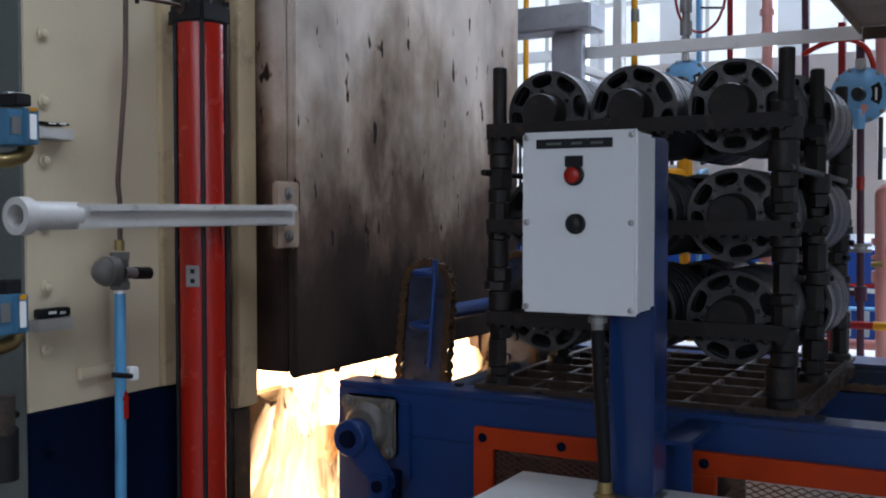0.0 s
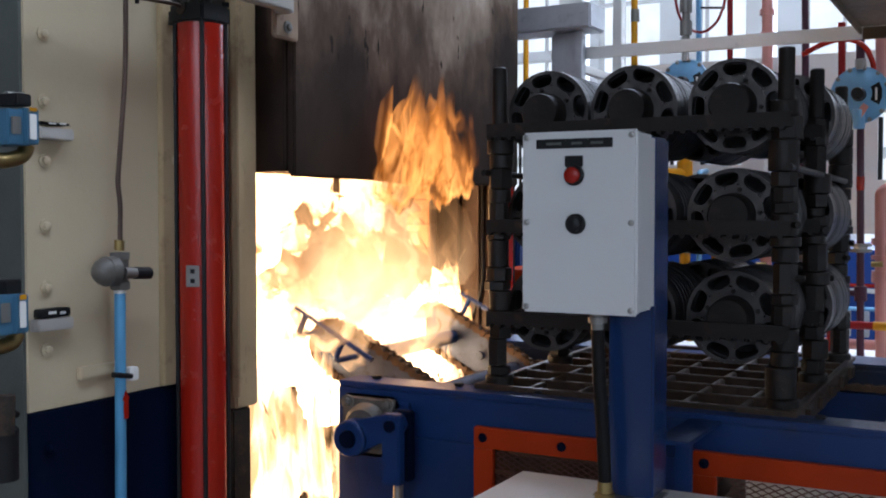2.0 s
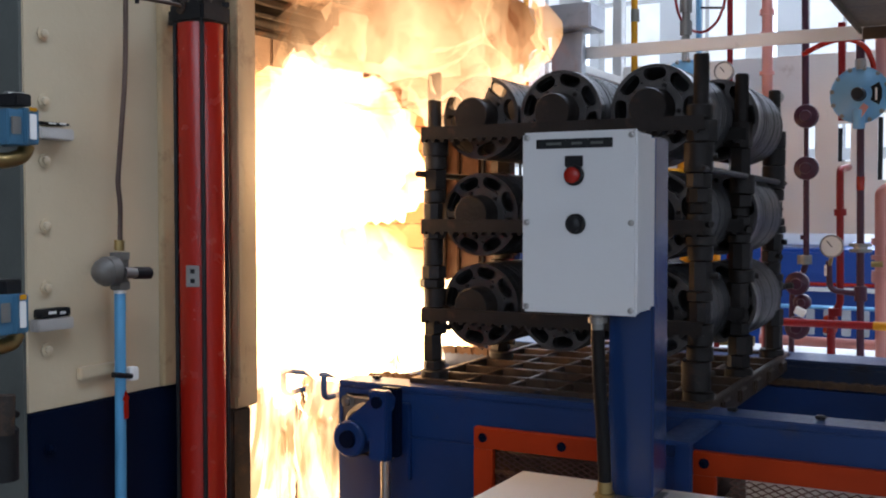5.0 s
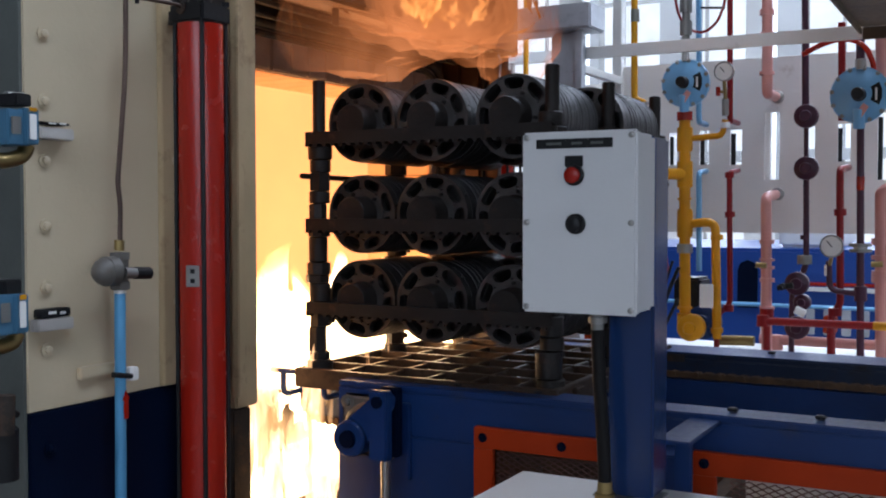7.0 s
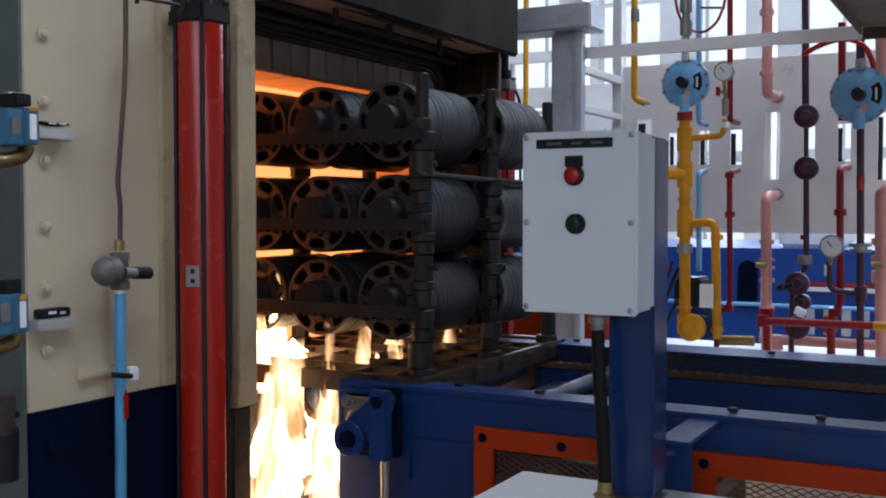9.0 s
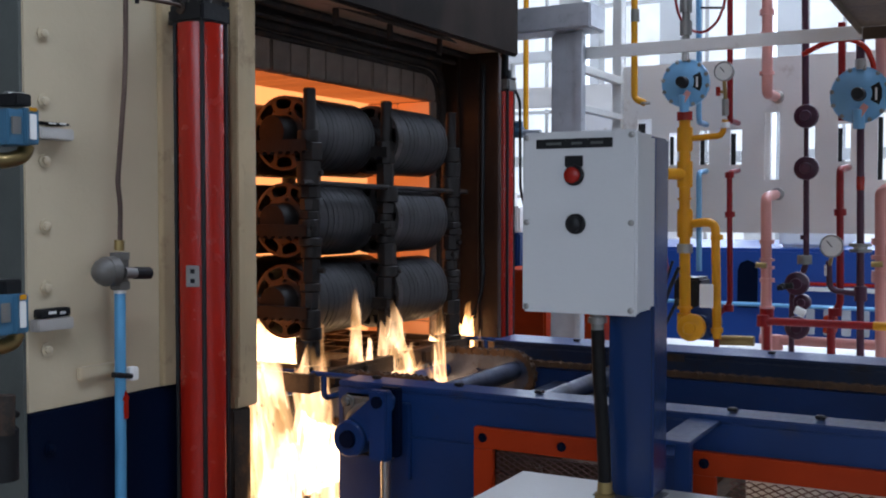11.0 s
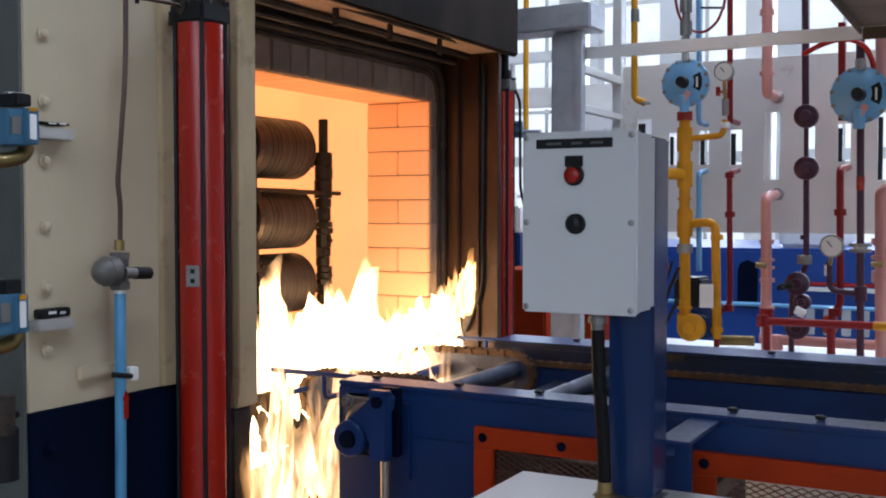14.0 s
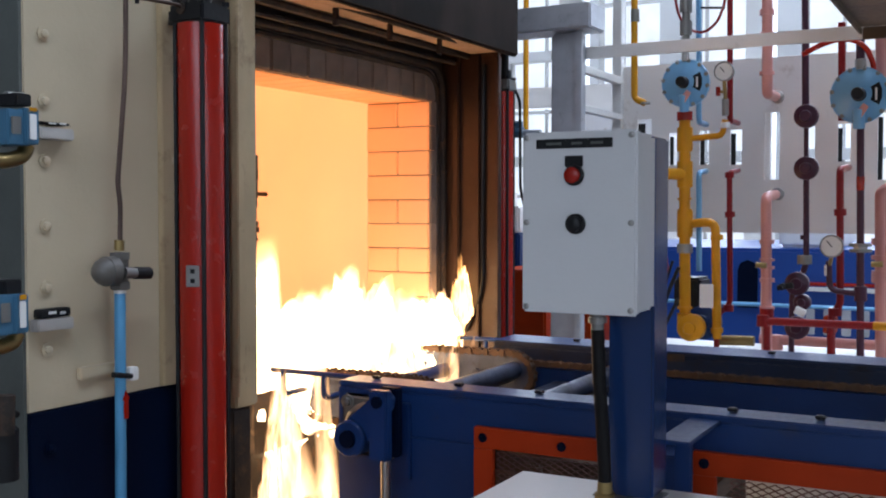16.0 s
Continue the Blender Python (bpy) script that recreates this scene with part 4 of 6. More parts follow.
part("cable_gland", bm, GREYMETAL, S)
bm = bmesh.new()
tube(bm, [(1.61, 0.590, 0.285), (1.612, 0.587, 0.2), (1.613, 0.580, 0.1), (1.613, 0.577, 0.03)], 0.011, 12)
part("cable_conduit", bm, RUBBER, S, "black flexible conduit")
bm = bmesh.new()
lathe(bm, (1.613, 0.577, 0.0), (0, 0, 1), [(0, 0.017), (0.016, 0.017), (0.017, 0.013), (0.035, 0.012)], 14)
part("cable_gland", bm, BRASS, S)
W = thing("cabinet", (0, 0, 0), "white painted steel cabinet under the control post", "cabinet")
part("cabinet_top", block(1.18, 1.745, 0.33, 0.785, 0.945, 0.97, 0.005), WHITE, W)
part("cabinet_body", block(1.20, 1.725, 0.35, 0.765, 0.0, 0.944, 0.004), WHITE, W)
# ---- gas panel beside the conveyor, and what stands behind it ----
SKYBLUED = grain("dull_blue_plastic", (0.05, 0.15, 0.24), 0.45, dark=0.8)
DIAL = grain("gauge_dial", (0.75, 0.74, 0.70), 0.3, dark=0.95)
BROWN = grain("brown_hood_sheet", (0.16, 0.10, 0.055), 0.5, dark=0.7, stain=(0.05, 0.035, 0.03), amount=0.4)


def pipe_part(parent, name, material, pts, r, rad, label):
    bm = bmesh.new()
    line = bend(pts, rad, 5) if rad and len(pts) > 2 else pts
    tube(bm, line, r, 14)
    return part(name, bm, material, parent, label)


def disc_part(parent, name, material, p, r, h, label):
    bm = bmesh.new()
    lathe(bm, (p[0] + h / 2, p[1], p[2]), (-1, 0, 0), [(0, r * 0.96), (0.003, r), (h - 0.004, r), (h, r * 0.93), (h + 0.004, r * 0.5), (h + 0.012, r * 0.42)], 24)
    return part(name, bm, material, parent, label)


def regulator(p, r):
    g = thing("gas_regulator", p, "light blue round gas regulator with black cap", "regulator", "gas regulators")
    bm = bmesh.new()
    lathe(bm, (0.05, 0, 0), (-1, 0, 0), [(0, r * 0.5), (0.02, r * 0.85), (0.028, r * 0.9), (0.0285, r), (0.042, r), (0.0425, r * 0.9), (0.050, r * 0.8), (0.062, r * 0.4), (0.066, r * 0.3)], 36)
    part("diaphragm_case", bm, SKYBLUE, g)
    bm = bmesh.new()
    lathe(bm, (-0.012, 0, 0), (-1, 0, 0), [(0, r * 0.26), (0.010, r * 0.24), (0.012, r * 0.22), (0.045, r * 0.215), (0.048, r * 0.19)], 24)
    part("adjuster_cap", bm, BLACK, g, "black adjuster cap")
    n = bolt_mesh(0.0045, 0.009, (-1, 0, 0), GREYMETAL)
    for k in range(12):
        a = 2 * math.pi * (k + 0.3) / 12
        at_place(part("bolt", n, None, g), 0.006, r * 0.94 * math.cos(a), r * 0.94 * math.sin(a))
    bm = bmesh.new()
    vs = []
    for a in (-0.55, -0.2, 0.2, 0.55):
        vs.append([bm.verts.new((xx, -q * r * math.cos(a), q * r * math.sin(a) + 0.02 * r)) for q, xx in ((0.44, -0.015), (0.76, -0.0075))])
    for u, v in zip(vs, vs[1:]):
        bm.faces.new((u[0], u[1], v[1], v[0]))
    bmesh.ops.solidify(bm, geom=list(bm.faces), thickness=0.004)
    lab = part("rating_plate", bm, BLACK, g, "black rating plate with pale print")
    part("faded_lettering", block(-0.0185, -0.0165, -0.60 * r, -0.53 * r, -0.22 * r, 0.2 * r, 0), WHITE, lab)
    bm = bmesh.new()
    tube(bm, [(-0.01, 0, -r * 0.5), (0.0, 0, -r * 1.18)], r * 0.2, 14)
    part("outlet", bm, SKYBLUE, g)
    slip = part("paper_slip", block(-0.024, -0.022, -0.12 * r, 0.12 * r, -0.26 * r, 0.20 * r, 0), PINK, g, "faded pink paper slip")
    slip.location = (0, -0.14 * r, -0.52 * r)
    slip.rotation_euler = (radians(35), radians(-6), 0)
    bm = bmesh.new()
    tube(bm, [(0.0, 0, r * 0.9), (0.0, 0, r * 1.22)], r * 0.13, 12)
    part("inlet", bm, STEEL, g)
    return g


def gauge(p, r, foot):
    g = thing("pressure_gauge", p, "round pressure gauge with white dial, steel rim", "gauge", "pressure gauges")
    bm = bmesh.new()
    lathe(bm, (0.025, 0, 0), (-1, 0, 0), [(0, r * 0.9), (0.02, r), (0.036, r), (0.0361, r * 0.88), (0.030, r * 0.87)], 28)
    part("case", bm, GREYMETAL, g)
    bm = bmesh.new()
    lathe(bm, (-0.004, 0, 0), (-1, 0, 0), [(0, r * 0.86), (0.003, r * 0.86)], 28)
    d = part("dial", bm, DIAL, g, "white gauge dial")
    bm = bmesh.new()
    box(bm, -0.010, -0.008, -0.0015, 0.0015, -0.1 * r, 0.6 * r)
    needle = part("needle", bm, BLACK, d)
    needle.rotation_euler = (radians(-40), 0, 0)
    bm = bmesh.new()
    tube(bm, [(0, 0, -r * 0.9), (foot[0] - p[0], foot[1] - p[1], foot[2] - p[2])], 0.007, 10)
    part("stem", bm, BRASS, g)
    return g


g = thing("gas_pipe", (0, 0, 0), "thick yellow gas pipe with tees and elbows", "pipe", "gas pipework")
pipe_part(g, "pipe", YELLOW, [(3.75, 1.046, 1.802), (3.75, 1.038, 1.0)], 0.0202, 0.03, "")
pipe_part(g, "stub", YELLOW, [(3.75, 1.044, 1.581), (3.65, 1.085, 1.579)], 0.0203, 0.03, "")
pipe_part(g, "branch_pipe", YELLOW, [(3.75, 1.045, 1.708), (3.75, 0.91, 1.716), (3.75, 0.899, 1.772)], 0.0112, 0.02, "")
pipe_part(g, "branch_pipe", YELLOW, [(3.75, 1.015, 1.401), (3.75, 0.931, 1.409), (3.75, 0.921, 0.987)], 0.0162, 0.05, "")
pipe_part(g, "collar", RED, [(3.75, 1.046, 1.806), (3.75, 1.045, 1.774)], 0.0284, 0.0, "")
pipe_part(g, "tee", YELLOW, [(3.75, 1.045, 1.749), (3.75, 1.044, 1.667)], 0.0284, 0.0, "")
pipe_part(g, "tee", YELLOW, [(3.75, 1.044, 1.626), (3.75, 1.043, 1.536)], 0.0284, 0.0, "")
pipe_part(g, "tee", YELLOW, [(3.75, 1.042, 1.446), (3.75, 1.042, 1.355)], 0.0284, 0.0, "")
pipe_part(g, "tee", GREYMETAL, [(3.75, 1.041, 1.327), (3.75, 1.041, 1.294)], 0.0284, 0.0, "")
pipe_part(g, "tee", YELLOW, [(3.75, 1.039, 1.073), (3.75, 1.039, 1.011)], 0.0284, 0.0, "")
pipe_part(g, "stem", GREYMETAL, [(3.75, 0.9, 1.846), (3.75, 0.899, 1.786)], 0.0122, 0.0, "")
pipe_part(g, "stem", WHITE, [(3.75, 0.899, 1.762), (3.75, 0.898, 1.742)], 0.0162, 0.0, "")
pipe_part(g, "ring", YELLOW, [(3.75, 1.044, 1.671), (3.75, 1.044, 1.663)], 0.0268, 0.0, "")
pipe_part(g, "ring", YELLOW, [(3.75, 1.044, 1.626), (3.75, 1.044, 1.618)], 0.0268, 0.0, "")
pipe_part(g, "ring", YELLOW, [(3.75, 1.043, 1.54), (3.75, 1.043, 1.532)], 0.0268, 0.0, "")
pipe_part(g, "ring", YELLOW, [(3.75, 1.043, 1.495), (3.75, 1.043, 1.487)], 0.0268, 0.0, "")
pipe_part(g, "ring", YELLOW, [(3.75, 1.042, 1.454), (3.75, 1.042, 1.446)], 0.0268, 0.0, "")
pipe_part(g, "ring", YELLOW, [(3.75, 1.042, 1.36), (3.75, 1.042, 1.351)], 0.0268, 0.0, "")
pipe_part(g, "ring", YELLOW, [(3.75, 1.039, 1.098), (3.75, 1.039, 1.089)], 0.0268, 0.0, "")
pipe_part(g, "ring", YELLOW, [(3.75, 0.925, 1.362), (3.75, 0.925, 1.344)], 0.0223, 0.0, "")
pipe_part(g, "ring", YELLOW, [(3.75, 0.922, 1.026), (3.75, 0.921, 1.008)], 0.0223, 0.0, "")
pipe_part(g, "valve_handle", RED, [(3.73, 0.921, 1.887), (3.73, 0.921, 1.855)], 0.0081, 0.0, "")
pipe_part(g, "valve_stem", BRASS, [(3.75, 0.926, 1.873), (3.75, 0.9, 1.87)], 0.0061, 0, "")
disc_part(g, "end_flange", YELLOW, (3.71, 1.003, 1.027), 0.0482, 0.05, "yellow round end flange")
disc_part(g, "valve_body", BLUE, (3.81, 0.984, 1.039), 0.0619, 0.06, "blue valve body")

# the first regulator, its gauge and what feeds them
g = thing("gas_pipe", (0, 0, 0), "slender yellow gas pipe with elbow", "pipe", "gas pipework")
pipe_part(g, "pipe", YELLOW, [(4.05, 1.337, 2.357), (4.05, 1.334, 1.896), (4.05, 1.289, 1.876)], 0.0132, 0.03, "")
pipe_part(g, "collar", STEEL, [(4.05, 1.289, 1.88), (4.05, 1.289, 1.871)], 0.0197, 0.0, "")
pipe_part(g, "collar", GREYMETAL, [(4.05, 1.334, 2.251), (4.05, 1.333, 2.202)], 0.0175, 0.0, "")
g = thing("gas_pipe", (0, 0, 0), "light blue pipe with elbows", "pipe", "gas pipework")
pipe_part(g, "pipe", SKYBLUE, [(3.95, 1.052, 2.308), (3.95, 1.047, 1.784), (4.15, 1.07, 1.789)], 0.0107, 0.03, "")
pipe_part(g, "pipe", SKYBLUE, [(4.15, 1.069, 1.605), (3.95, 1.045, 1.592), (3.95, 1.041, 1.217)], 0.0107, 0.03, "")
g = thing("gas_pipe", (0, 0, 0), "dark red pipe with elbows and unions", "pipe", "gas pipework")
pipe_part(g, "pipe", DARKRED, [(3.9, 0.923, 2.285), (3.9, 0.918, 1.78), (4.15, 0.946, 1.791)], 0.0106, 0.03, "")
pipe_part(g, "pipe", DARKRED, [(4.15, 0.944, 1.605), (3.9, 0.918, 1.588), (3.9, 0.911, 1.097), (3.9, 0.957, 1.062), (3.9, 0.96, 0.926)], 0.0106, 0.03, "")
pipe_part(g, "collar", DARKRED, [(3.9, 0.915, 1.444), (3.9, 0.914, 1.423)], 0.019, 0.0, "")
pipe_part(g, "collar", DARKRED, [(3.9, 0.917, 1.099), (3.9, 0.917, 1.074)], 0.019, 0.0, "")
pipe_part(g, "collar", DARKRED, [(3.9, 0.918, 1.59), (3.9, 0.918, 1.569)], 0.0169, 0.0, "")
g = thing("gas_pipe", (0, 0, 0), "thick pink pipe with flanges", "pipe", "gas pipework")
pipe_part(g, "pipe", PINK, [(3.85, 0.779, 2.261), (3.85, 0.775, 1.867), (4.15, 0.801, 1.885)], 0.0188, 0.03, "")
pipe_part(g, "pipe", PINK, [(4.15, 0.797, 1.511), (3.85, 0.775, 1.495), (3.85, 0.766, 0.903)], 0.0188, 0.03, "")
pipe_part(g, "flange", PINK, [(3.85, 0.779, 2.167), (3.85, 0.779, 2.147)], 0.0261, 0.0, "")
pipe_part(g, "flange", PINK, [(3.85, 0.778, 2.086), (3.85, 0.778, 2.074)], 0.0261, 0.0, "")
pipe_part(g, "flange", PINK, [(3.85, 0.777, 1.946), (3.85, 0.777, 1.934)], 0.0261, 0.0, "")
pipe_part(g, "flange", PINK, [(3.85, 0.77, 1.343), (3.85, 0.77, 1.329)], 0.0261, 0.0, "")
pipe_part(g, "flange", PINK, [(3.85, 0.769, 1.276), (3.85, 0.769, 1.266)], 0.0261, 0.0, "")
pipe_part(g, "flange", PINK, [(3.85, 0.769, 1.248), (3.85, 0.769, 1.237)], 0.0261, 0.0, "")
pipe_part(g, "flange", PINK, [(3.85, 0.768, 1.204), (3.85, 0.768, 1.191)], 0.0261, 0.0, "")
pipe_part(g, "flange", PINK, [(3.85, 0.767, 1.104), (3.85, 0.767, 1.091)], 0.0261, 0.0, "")
disc_part(g, "wall_plate", STEEL, (4.13, 0.793, 1.882), 0.0246, 0.02, "")
disc_part(g, "wall_plate", STEEL, (4.13, 0.789, 1.511), 0.0246, 0.02, "")
pipe_part(g, "drain_cock", BRASS, [(3.8, 0.76, 1.253), (3.8, 0.797, 1.254)], 0.0103, 0.03, "")
g = thing("gas_pipe", (0, 0, 0), "purple-brown pipe with round flanges", "pipe", "gas pipework")
pipe_part(g, "pipe", MAUVE, [(3.85, 0.65, 2.248), (3.85, 0.642, 1.783)], 0.0125, 0.03, "")
pipe_part(g, "pipe", MAUVE, [(3.85, 0.638, 1.598), (3.85, 0.633, 1.254), (3.85, 0.662, 1.193), (3.85, 0.68, 1.152), (3.85, 0.681, 0.909)], 0.0104, 0.03, "")
pipe_part(g, "pipe", MAUVE, [(3.85, 0.64, 1.782), (3.85, 0.638, 1.598)], 0.0083, 0.03, "")
disc_part(g, "flange", MAUVE, (3.81, 0.633, 1.777), 0.0413, 0.03, "purple round flange")
disc_part(g, "flange", MAUVE, (3.81, 0.631, 1.596), 0.0413, 0.03, "purple round flange")
pipe_part(g, "union", GREYMETAL, [(3.85, 0.64, 1.29), (3.85, 0.639, 1.258)], 0.025, 0.0, "")
pipe_part(g, "collar", MAUVE, [(3.85, 0.641, 1.362), (3.85, 0.64, 1.346)], 0.0146, 0.0, "")
disc_part(g, "valve", MAUVE, (3.77, 0.65, 1.194), 0.0408, 0.03, "dark round valve body")
disc_part(g, "valve", MAUVE, (3.77, 0.648, 1.04), 0.0408, 0.03, "dark round valve body")
disc_part(g, "valve_lever", BLACK, (3.73, 0.692, 1.184), 0.0121, 0.03, "")
pipe_part(g, "valve_lever", BLACK, [(3.73, 0.656, 1.191), (3.73, 0.709, 1.179)], 0.0101, 0.03, "")
disc_part(g, "valve", MAUVE, (3.8, 0.637, 1.127), 0.0288, 0.04, "dark round valve body")
pipe_part(g, "paper_tag", WHITE, [(3.72, 0.646, 1.108), (3.72, 0.614, 1.094)], 0.0141, 0.0, "")
g = thing("gas_pipe", (0, 0, 0), "dark red pipe with elbows and unions", "pipe", "gas pipework")
pipe_part(g, "pipe", DARKRED, [(3.9, 0.533, 2.107), (3.9, 0.528, 1.764)], 0.0127, 0.03, "")
pipe_part(g, "pipe", DARKRED, [(4.15, 0.536, 1.61), (3.9, 0.532, 1.593), (3.9, 0.525, 1.114), (3.9, 0.553, 1.081), (3.9, 0.551, 0.912)], 0.0127, 0.03, "")
pipe_part(g, "collar", DARKRED, [(3.9, 0.53, 1.454), (3.9, 0.529, 1.43)], 0.0211, 0.0, "")
pipe_part(g, "collar", DARKRED, [(3.9, 0.542, 1.103), (3.9, 0.542, 1.075)], 0.0232, 0.0, "")
g = thing("gas_pipe", (0, 0, 0), "purple-brown pipe below the regulator", "pipe", "gas pipework")
pipe_part(g, "pipe", MAUVE, [(3.75, 0.449, 1.753), (3.75, 0.438, 0.939)], 0.0122, 0.03, "")
pipe_part(g, "flange", GREYMETAL, [(3.75, 0.443, 1.337), (3.75, 0.443, 1.327)], 0.0365, 0.0, "")
pipe_part(g, "flange", GREYMETAL, [(3.75, 0.443, 1.318), (3.75, 0.443, 1.308)], 0.0365, 0.0, "")
pipe_part(g, "gasket", STEEL, [(3.75, 0.443, 1.326), (3.75, 0.443, 1.319)], 0.0223, 0.0, "")
pipe_part(g, "painted_band", RED, [(3.75, 0.446, 1.562), (3.75, 0.446, 1.516)], 0.0132, 0.0, "")
pipe_part(g, "tee", MAUVE, [(3.75, 0.441, 1.193), (3.75, 0.44, 1.143)], 0.0203, 0.0, "")
pipe_part(g, "branch_pipe", MAUVE, [(3.75, 0.446, 1.168), (3.75, 0.54, 1.176), (3.75, 0.543, 1.276)], 0.0102, 0.03, "")
pipe_part(g, "valve_lever", WHITE, [(3.75, 0.55, 1.261), (3.75, 0.55, 1.226)], 0.0081, 0.03, "")
g = thing("gas_pipe", (0, 0, 0), "thick pink pipe with flanges", "pipe", "gas pipework")
pipe_part(g, "pipe", PINK, [(3.85, 0.364, 1.521), (3.85, 0.387, 1.508), (3.85, 0.377, 0.93)], 0.025, 0.03, "")
pipe_part(g, "flange", PINK, [(3.85, 0.383, 1.353), (3.85, 0.383, 1.33)], 0.0375, 0.0, "")
pipe_part(g, "flange", PINK, [(3.85, 0.382, 1.295), (3.85, 0.382, 1.28)], 0.0375, 0.0, "")
pipe_part(g, "flange", PINK, [(3.85, 0.381, 1.243), (3.85, 0.381, 1.2)], 0.0375, 0.0, "")
pipe_part(g, "pipe", PINK, [(3.85, 0.39, 2.049), (3.85, 0.382, 1.877)], 0.0292, 0, "")
pipe_part(g, "drain_cock", BRASS, [(3.8, 0.377, 1.267), (3.8, 0.414, 1.266)], 0.0103, 0.03, "")
g = thing("gas_pipe", (0, 0, 0), "horizontal dark red manifold pipe, yellow end", "pipe", "gas pipework")
pipe_part(g, "pipe", DARKRED, [(3.6, 0.746, 1.075), (3.6, 0.383, 1.077)], 0.0136, 0.03, "")
pipe_part(g, "yellow_end", YELLOW, [(3.6, 0.383, 1.077), (3.6, 0.292, 1.076)], 0.0146, 0.03, "")
pipe_part(g, "leg_pipe", DARKRED, [(3.63, 0.724, 1.066), (3.63, 0.722, 0.915)], 0.0118, 0.03, "")
pipe_part(g, "leg_pipe", DARKRED, [(3.63, 0.518, 1.076), (3.63, 0.516, 0.93)], 0.0118, 0.03, "")
pipe_part(g, "elbow", DARKRED, [(3.6, 0.731, 1.095), (3.6, 0.731, 1.057)], 0.0195, 0.0, "")
pipe_part(g, "elbow", DARKRED, [(3.65, 0.728, 1.114), (3.65, 0.728, 1.075)], 0.0237, 0.0, "")
g = thing("gas_pipe", (0, 0, 0), "low horizontal pink header pipe", "pipe", "gas pipework")
pipe_part(g, "pipe", PINK, [(3.95, 0.811, 0.972), (3.95, -0.60, 0.972)], 0.019, 0.03, "")
pipe_part(g, "flange", PINK, [(3.95, 0.757, 0.989), (3.95, 0.756, 0.935)], 0.0278, 0.0, "")
pipe_part(g, "valve_body", BRASS, [(3.95, 0.968, 0.958), (3.95, 0.832, 0.962)], 0.0192, 0.03, "")
regulator((3.69, 1.03, 1.903), 0.0859)
regulator((3.69, 0.446, 1.83), 0.0939)
g = thing("gas_pipe", (0, 0, 0), "grey pipe unions above the regulator", "pipe", "gas pipework")
pipe_part(g, "pipe", GREYMETAL, [(3.75, 1.043, 2.269), (3.75, 1.045, 1.996)], 0.0142, 0.03, "")
pipe_part(g, "union", GREYMETAL, [(3.75, 1.045, 2.213), (3.75, 1.045, 2.164)], 0.0223, 0.0, "")
pipe_part(g, "union", GREYMETAL, [(3.75, 1.044, 2.132), (3.75, 1.044, 2.083)], 0.0223, 0.0, "")
pipe_part(g, "union", GREYMETAL, [(3.75, 1.044, 2.067), (3.75, 1.044, 2.046)], 0.0223, 0.0, "")
g = thing("gas_pipe", (0, 0, 0), "dark pipe stub above the regulator", "pipe", "gas pipework")
pipe_part(g, "pipe", MAUVE, [(3.75, 0.454, 2.077), (3.75, 0.451, 1.917)], 0.0142, 0.03, "")
pipe_part(g, "union", STEEL, [(3.75, 0.452, 1.955), (3.75, 0.451, 1.929)], 0.0183, 0.0, "")
gauge((3.71, 0.895, 1.937), 0.0345, (3.75, 0.899, 1.836))
gauge((3.71, 0.529, 1.328), 0.0386, (3.75, 0.541, 1.261))
g = thing("rubber_hose", (0, 0, 0), "red rubber gas hose, curved", "hose")
pipe_part(g, "hose", RED, [(3.73, 0.636, 1.98), (3.73, 0.577, 2.009), (3.73, 0.523, 2.025), (3.73, 0.47, 2.019), (3.73, 0.431, 1.99), (3.73, 0.409, 1.936), (3.73, 0.407, 1.893)], 0.0091, 0.05, "")
g = thing("rubber_hose", (0, 0, 0), "dark red thin hose hanging in a loop", "hose")
pipe_part(g, "hose", DARKRED, [(3.85, 1.12, 2.275), (3.85, 1.102, 2.18), (3.85, 1.07, 2.121), (3.85, 1.006, 2.099), (3.85, 0.955, 2.136), (3.85, 0.929, 2.205), (3.85, 0.928, 2.256)], 0.0052, 0.05, "")
pipe_part(g, "cable", BLACK, [(3.85, 1.018, 2.195), (3.85, 0.929, 2.187)], 0.0042, 0.0, "")
g = thing("valve_actuator", (0, 0, 0), "dark valve actuator with a white paper tag", "actuator")
part("body", block(3.8, 3.95, 0.995, 1.096, 1.082, 1.2, 0.01), BLACK, g)
part("paper_tag", block(3.70, 3.704, 0.924, 0.973, 1.102, 1.186, 0.001), WHITE, g, "white paper tag")
pipe_part(g, "cable", BLACK, [(3.6, 1.092, 0.993), (3.6, 1.022, 1.137)], 0.0058, 0, "")
g = thing("cable_bundle", (0, 0, 0), "loose black and red cables hanging at the gas valves", "cable")
pipe_part(g, "cable", BLACK, [(3.6, 1.02, 1.25), (3.6, 1.062, 1.15), (3.6, 1.088, 1.04), (3.6, 1.095, 0.926)], 0.007, 0.05, "")
pipe_part(g, "cable", BLACK, [(3.63, 1.05, 1.27), (3.63, 1.084, 1.17), (3.63, 1.11, 1.05), (3.63, 1.085, 0.926)], 0.005, 0.05, "")
pipe_part(g, "cable", DARKRED, [(3.66, 1.09, 1.33), (3.66, 1.074, 1.22), (3.66, 1.10, 1.12), (3.66, 1.12, 0.926)], 0.005, 0.05, "thin red cable")
g = thing("stop_valve", (0, 0, 0), "grey-blue stop valve on a thin pipe beyond the furnace corner", "valve")
pipe_part(g, "pipe", GALV, [(4.0, 1.90, 1.778), (4.0, 1.72, 1.772)], 0.012, 0, "")
pipe_part(g, "valve_body", SKYBLUED, [(4.0, 1.845, 1.777), (4.0, 1.80, 1.775)], 0.024, 0, "")
